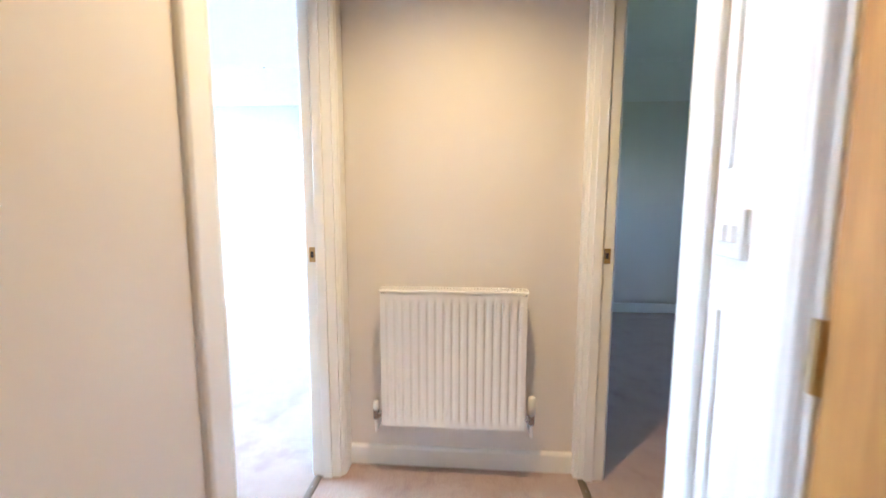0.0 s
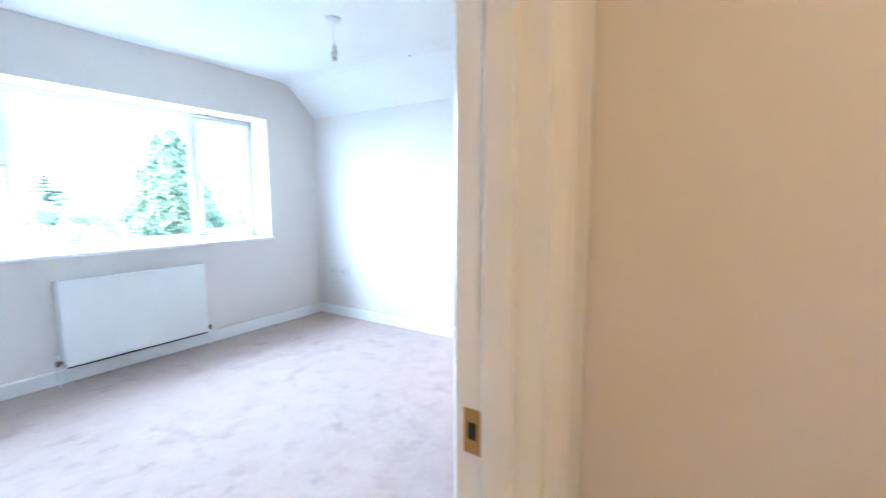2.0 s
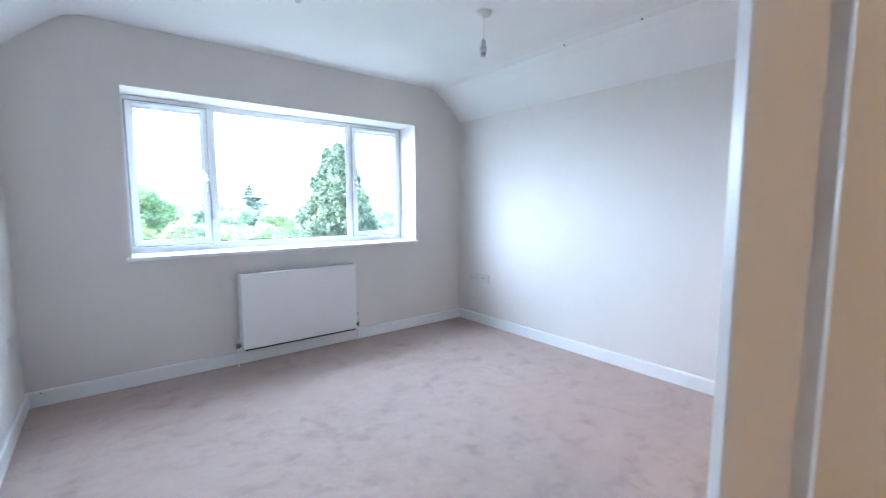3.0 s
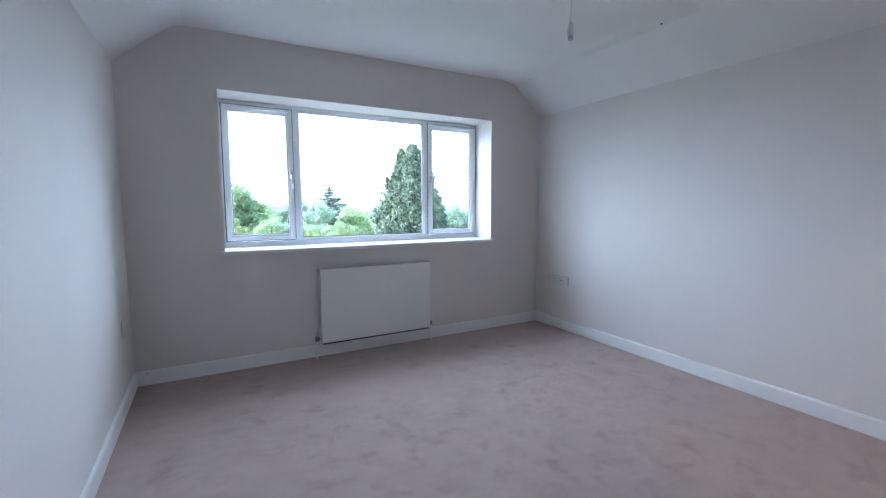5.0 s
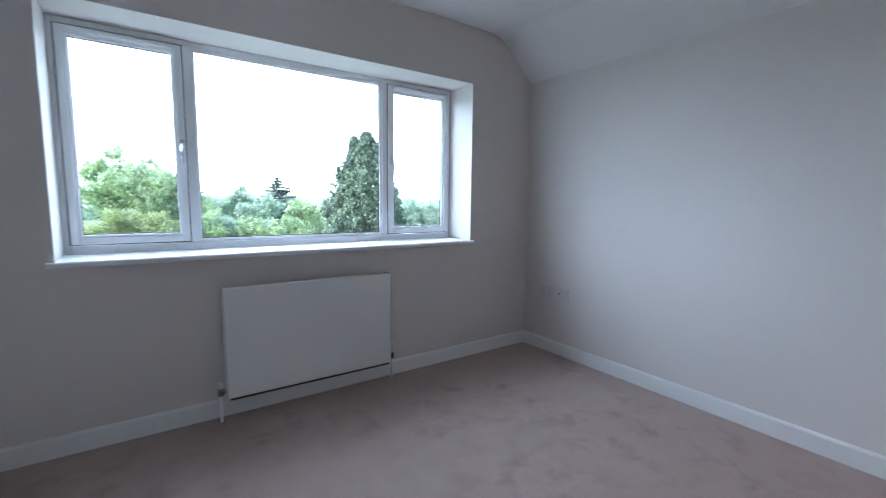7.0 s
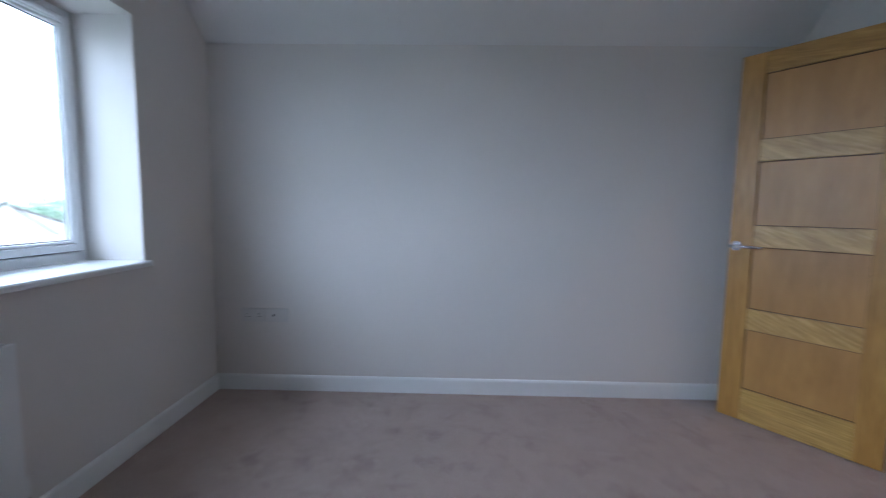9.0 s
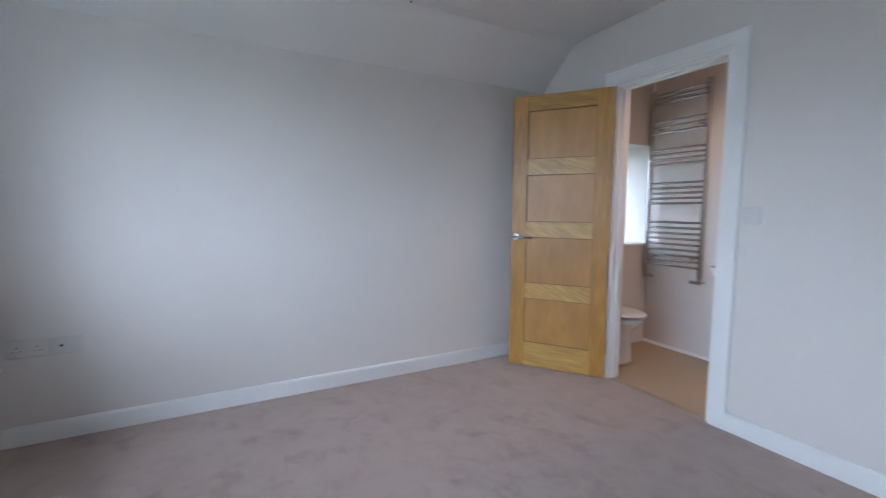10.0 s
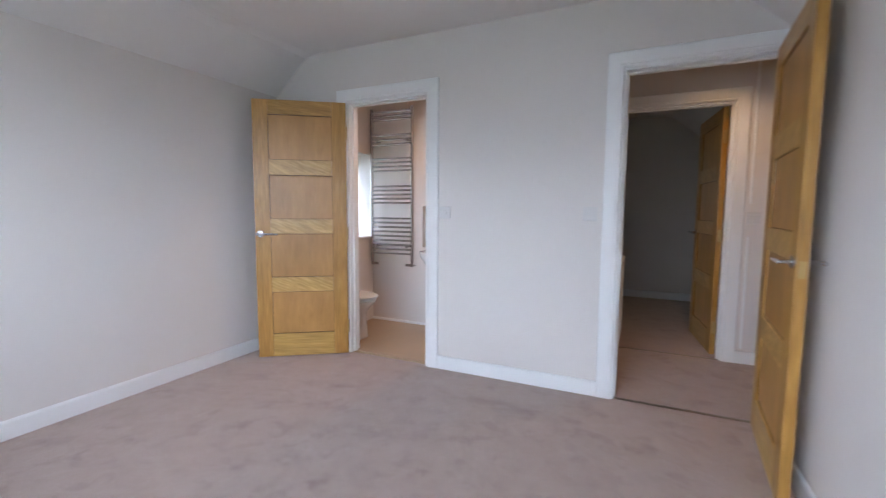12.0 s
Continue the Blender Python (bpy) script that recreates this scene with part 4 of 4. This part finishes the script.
def conifer(az, dist, top_elev, half_width, mat, seed, label, name="conifer_tree", leaves=30000, leaf=0.09, shoulder=5.0, bottom=0.04, fork=None):
    """A tapering evergreen; top_elev in degrees above the eye's level, half_width in metres at its foot."""
    rng = np.random.default_rng(seed)
    x, y = place_of(az, dist)
    h = 1.17 + dist * math.tan(radians(top_elev)) - GROUND
    t = thing(name, label, "tree", (x, y, GROUND))
    trunk(t, h, h * 0.03, seed, 8, 0.15)
    clumps = int(leaves / 60)
    u = rng.uniform(bottom, 0.985, clumps) ** 0.85
    a = rng.uniform(0, 2 * math.pi, clumps)
    taper = (1 - u) * h / ((1 - u) * h + shoulder)
    prof = half_width * taper * (1.0 + 0.10 * np.sin(3 * a + 9 * u) + 0.10 * rng.normal(size=clumps))
    depth = rng.uniform(0.72, 1.0, clumps)
    c = np.stack([prof * depth * np.cos(a), prof * depth * np.sin(a), u * h], axis=1)
    r = leaf * 2.6 * rng.uniform(0.6, 1.5, clumps) * (0.5 + 0.7 * (1 - u))
    idx = np.repeat(np.arange(clumps), 60)
    off = rng.normal(size=(len(idx), 3)) * r[idx, None] * np.array([0.55, 0.55, 0.62])
    cen = c[idx] + off
    if fork:
        m = int(len(cen) * 0.06)
        v = rng.uniform(0, 1, m)
        w = 0.24 * (1 - v) ** 0.7
        b = rng.uniform(0, 2 * math.pi, m)
        side = np.stack([fork[0] + w * np.cos(b), fork[1] + w * np.sin(b), h - fork[2] - 1.3 + v * 1.3], axis=1) + rng.normal(size=(m, 3)) * 0.07
        cen = np.concatenate([cen, side])
    leaf_mesh("crown", cen, leaf * rng.uniform(0.5, 1.2, len(cen)), mat, t, rng, 1.2)
    return t


def layered_fir(az, dist, top_elev, reach, mat, seed, label):
    """A fir with whorls of drooping boughs, sparse towards its tip."""
    rng = np.random.default_rng(seed)
    x, y = place_of(az, dist)
    h = 1.17 + dist * math.tan(radians(top_elev)) - GROUND
    t = thing("fir_tree", label, "tree", (x, y, GROUND))
    trunk(t, h, h * 0.022, seed, 4, 0.08)
    centres, sizes = [], []
    for tier in range(15):
        u = tier / 14
        z = h * (0.28 + 0.70 * u)
        r = reach * (1.0 - u) ** 0.9 * rng.uniform(0.7, 1.15) + 0.12
        for bough in range(9 if u < 0.7 else 6):
            a = 2 * math.pi * bough / 9 + rng.uniform(-0.3, 0.3)
            k = r * rng.uniform(0.6, 1.15)
            n = int(50 + 90 * k)
            v = rng.uniform(0.05, 1.0, n)
            wide = 0.10 + 0.16 * k * (1 - v)
            side = rng.normal(size=n) * wide
            px = np.cos(a) * v * k - np.sin(a) * side
            py = np.sin(a) * v * k + np.cos(a) * side
            pz = z - 0.16 * k * v + 0.10 * k * v ** 3 + rng.normal(size=n) * 0.05
            centres.append(np.stack([px, py, pz], axis=1))
            sizes.append(rng.uniform(0.08, 0.19, n))
    n = 120
    v = rng.uniform(0, 1, n)
    centres.append(np.stack([rng.normal(size=n) * 0.06, rng.normal(size=n) * 0.06, h * (0.93 + 0.075 * v)], axis=1))
    sizes.append(0.10 * (1.1 - v))
    leaf_mesh("crown", np.concatenate(centres), np.concatenate(sizes), mat, t, rng, 0.35)
    return t


def broadleaf(az, dist, top_elev, radius, mat, seed, label, name="broadleaf_tree", leaves=9000, leaf=0.22, open_crown=0.0, squash=1.0):
    """A rounded, lumpy crown of many leaf clumps on a branching trunk."""
    rng = np.random.default_rng(seed)
    x, y = place_of(az, dist)
    h = 1.17 + dist * math.tan(radians(top_elev)) - GROUND
    t = thing(name, label, "tree", (x, y, GROUND))
    trunk(t, h * 0.9, h * 0.025, seed, 9, 0.3)
    blobs = 16
    rz = min(h * 0.48, radius * squash)
    bc = rng.normal(size=(blobs, 3))
    bc /= np.linalg.norm(bc, axis=1)[:, None]
    bc = bc * rng.uniform(0.35, 0.78, blobs)[:, None] * np.array([radius, radius, rz])
    bc[:, 2] += h - rz * 1.05
    br = radius * rng.uniform(0.22, 0.42, blobs)
    clumps = int(leaves / 30)
    pick = rng.integers(0, blobs, clumps)
    d = rng.normal(size=(clumps, 3))
    d /= np.linalg.norm(d, axis=1)[:, None]
    c = bc[pick] + d * (br[pick] * rng.uniform(0.7, 1.05, clumps))[:, None]
    idx = np.repeat(np.arange(clumps), 30)
    cen = c[idx] + rng.normal(size=(len(idx), 3)) * leaf * (1.1 - open_crown * 0.5)
    cen[:, 2] = np.minimum(cen[:, 2], h)
    leaf_mesh("crown", cen, leaf * rng.uniform(0.4, 1.0, len(idx)), mat, t, rng, 1.0)
    return t


conifer(25.4, 16.8, 8.55, 3.6, LEAF_CYPRESS, 11, "tall dense green cypress with a forked ragged top", leaves=66000, leaf=0.07, shoulder=4.6, bottom=0.10, fork=(-0.42, 0.16, 0.25))
layered_fir(14.0, 52.0, 2.7, 4.4, LEAF_FIR, 12, "grey-green fir tree with layered branches among the far trees")
broadleaf(-0.7, 38.0, 6.9, 2.4, LEAF_GREEN, 21, "light green open-crowned tree beyond the gardens", leaves=11000, leaf=0.14, open_crown=0.8, squash=1.4)
broadleaf(-3.3, 38.0, 5.0, 1.6, LEAF_GREEN, 35, "light green open-crowned tree beyond the gardens", leaves=5000, leaf=0.13, open_crown=0.9, squash=1.6)
broadleaf(1.3, 30.0, 4.4, 1.9, LEAF_GREEN, 22, "bright green leafy tree beyond the gardens", leaves=12000, leaf=0.12)
broadleaf(-2.4, 31.0, 3.0, 1.6, LEAF_GREEN, 34, "bright green leafy tree beyond the gardens", leaves=9000, leaf=0.12)
broadleaf(3.4, 30.0, 2.7, 1.5, LEAF_GREEN, 36, "bright green leafy tree beyond the gardens", leaves=9000, leaf=0.12)
broadleaf(4.9, 30.0, 1.2, 1.4, LEAF_GREEN, 23, "bright green rounded tree beyond the gardens", leaves=9000, leaf=0.12)
broadleaf(0.6, 22.0, -0.3, 1.2, LEAF_YELLOW, 24, "yellow-green garden shrub in front of the trees", "shrub", leaves=8000, leaf=0.07)
broadleaf(-2.6, 22.0, -1.0, 1.1, LEAF_YELLOW, 25, "yellow-green garden shrub in front of the trees", "shrub", leaves=7000, leaf=0.07)
broadleaf(6.9, 46.0, 0.3, 1.9, LEAF_HAZED, 26, "grey-green tree with a loose crown beyond the gardens", leaves=7000, leaf=0.17)
broadleaf(9.7, 46.0, 1.9, 2.0, LEAF_HAZED, 37, "grey-green tree with a loose crown beyond the gardens", leaves=8000, leaf=0.16)
broadleaf(12.0, 42.0, 1.1, 1.9, LEAF_HAZED, 27, "pale green willow-like tree beyond the gardens", leaves=9000, leaf=0.14)
broadleaf(6.6, 27.0, -1.0, 1.1, LEAF_GREEN, 40, "light green bush by the garden boundary", "shrub", leaves=7000, leaf=0.09)
broadleaf(8.9, 28.0, -1.5, 1.1, LEAF_HAZED, 41, "grey-green bush by the garden boundary", "shrub", leaves=7000, leaf=0.09)
broadleaf(11.3, 27.0, -1.6, 1.1, LEAF_GREEN, 42, "light green bush by the garden boundary", "shrub", leaves=7000, leaf=0.09)
broadleaf(13.3, 28.0, -1.7, 1.1, LEAF_HAZED, 43, "grey-green bush by the garden boundary", "shrub", leaves=7000, leaf=0.09)
broadleaf(17.0, 32.0, 0.3, 1.3, LEAF_GREEN, 28, "light green bush by the garden boundary", "shrub", leaves=8000, leaf=0.11)
broadleaf(15.2, 26.0, -1.6, 1.3, LEAF_GREEN, 38, "light green bush by the garden boundary", "shrub", leaves=8000, leaf=0.09)
broadleaf(19.0, 34.0, -1.6, 1.6, LEAF_GREEN, 29, "light green bush by the garden boundary", "shrub", leaves=8000, leaf=0.12)
broadleaf(30.6, 42.0, 0.5, 2.1, LEAF_HAZED, 30, "grey-green tree behind the cypress", leaves=8000, leaf=0.17)
broadleaf(33.3, 44.0, 0.3, 2.0, LEAF_HAZED, 31, "grey-green tree behind the cypress", leaves=8000, leaf=0.17)
broadleaf(36.4, 44.0, -0.5, 1.9, LEAF_GREEN, 32, "light green tree beside the white house", leaves=7000, leaf=0.15)
broadleaf(33.0, 24.0, -3.0, 1.2, LEAF_GREEN, 33, "light green hedge shrub near the white house", "shrub", leaves=6000, leaf=0.09)
broadleaf(36.6, 24.0, -2.6, 1.0, LEAF_GREEN, 39, "light green hedge shrub near the white house", "shrub", leaves=6000, leaf=0.09)


def far_woods():
    rng = np.random.default_rng(77)
    t = tagged(new("far_woods"), "line of distant woodland on the horizon, haze painted into its leaf colour", "woods", "", "stuff")
    n = 2600
    az = rng.uniform(-45, 62, n)
    dist = rng.uniform(95, 170, n)
    x = 1 + dist * np.sin(np.radians(az))
    y = 1 + dist * np.cos(np.radians(az))
    z = GROUND + rng.uniform(0.5, 1.0, n) * (2.6 + 0.7 * np.sin(az * 0.55) + 0.4 * np.sin(az * 1.7))
    idx = np.repeat(np.arange(n), 14)
    cen = np.stack([x, y, z], axis=1)[idx] + rng.normal(size=(n * 14, 3)) * 1.1
    cen[:, 2] = np.maximum(cen[:, 2], GROUND + 0.2)
    crown = leaf_mesh("far_woods_crowns", cen, rng.uniform(0.4, 1.1, n * 14), LEAF_HAZED, t, rng, 1.0)
    tagged(crown, "", "", "", "stuff")


far_woods()


def gable_roof(parent, w, ridge, eave, y0, y1, thick=0.07, over=0.10):
    for s in (-1, 1):
        bm = bmesh.new()
        k = (ridge - eave) / w
        extrude_profile(bm, [(0, ridge + 0.02), (s * (w + over), eave - over * k + 0.02), (s * (w + over), eave - over * k + 0.02 + thick), (0, ridge + 0.02 + thick)], lambda u, v, e: (u, y1 if e else y0, v))
        part("roof", bm, TILE, parent)


def white_house():
    cx, cy = place_of(42.0, 30.0)
    h = thing("house", "white gabled house with grey-brown tiled roof and brick chimney", "house", (cx, cy, GROUND), -40)
    for w, y0, y1, ridge, eave in ((1.75, 0.0, 2.0, 3.86, 2.30), (2.5, 2.02, 7.0, 3.80, 2.75)):
        bm = bmesh.new()
        extrude_profile(bm, [(-w, 0), (w, 0), (w, eave), (0, ridge), (-w, eave)], lambda u, v, e: (u, y1 if e else y0, v))
        part("wall", bm, RENDER, h)
        gable_roof(h, w, ridge, eave, y0 - 0.08, y1 + 0.08)
    c = part("chimney", boxed(-0.75, -0.15, 2.4, 2.9, 3.2, 4.28), BRICK, h)
    part("chimney_pot", bar((-0.45, 2.65, 4.28), (-0.45, 2.65, 4.45), 0.10, 12), TILE, c)
    win = part("window", boxed(-0.4, 0.4, -0.03, 0.0, 0.9, 1.8), UPVC, h)
    part("pane", boxed(-0.34, 0.34, -0.04, -0.03, 0.96, 1.74), RUBBER, win)


white_house()
fence = thing("garden_fence", "weathered timber garden fence beyond the lawn", "fence", (0, 0, GROUND))
for i in range(60):
    az0 = -20 + i * 1.35
    x, y = place_of(az0, 27.0)
    bm = bmesh.new()
    box(bm, -0.30, 0.30, -0.02, 0.02, 0.02, 1.55, bevel=0.01, segments=1)
    p = part("fence_panel", bm, BARK, fence)
    p.matrix_local = pose(x, y, 0, 0, 0, -az0)
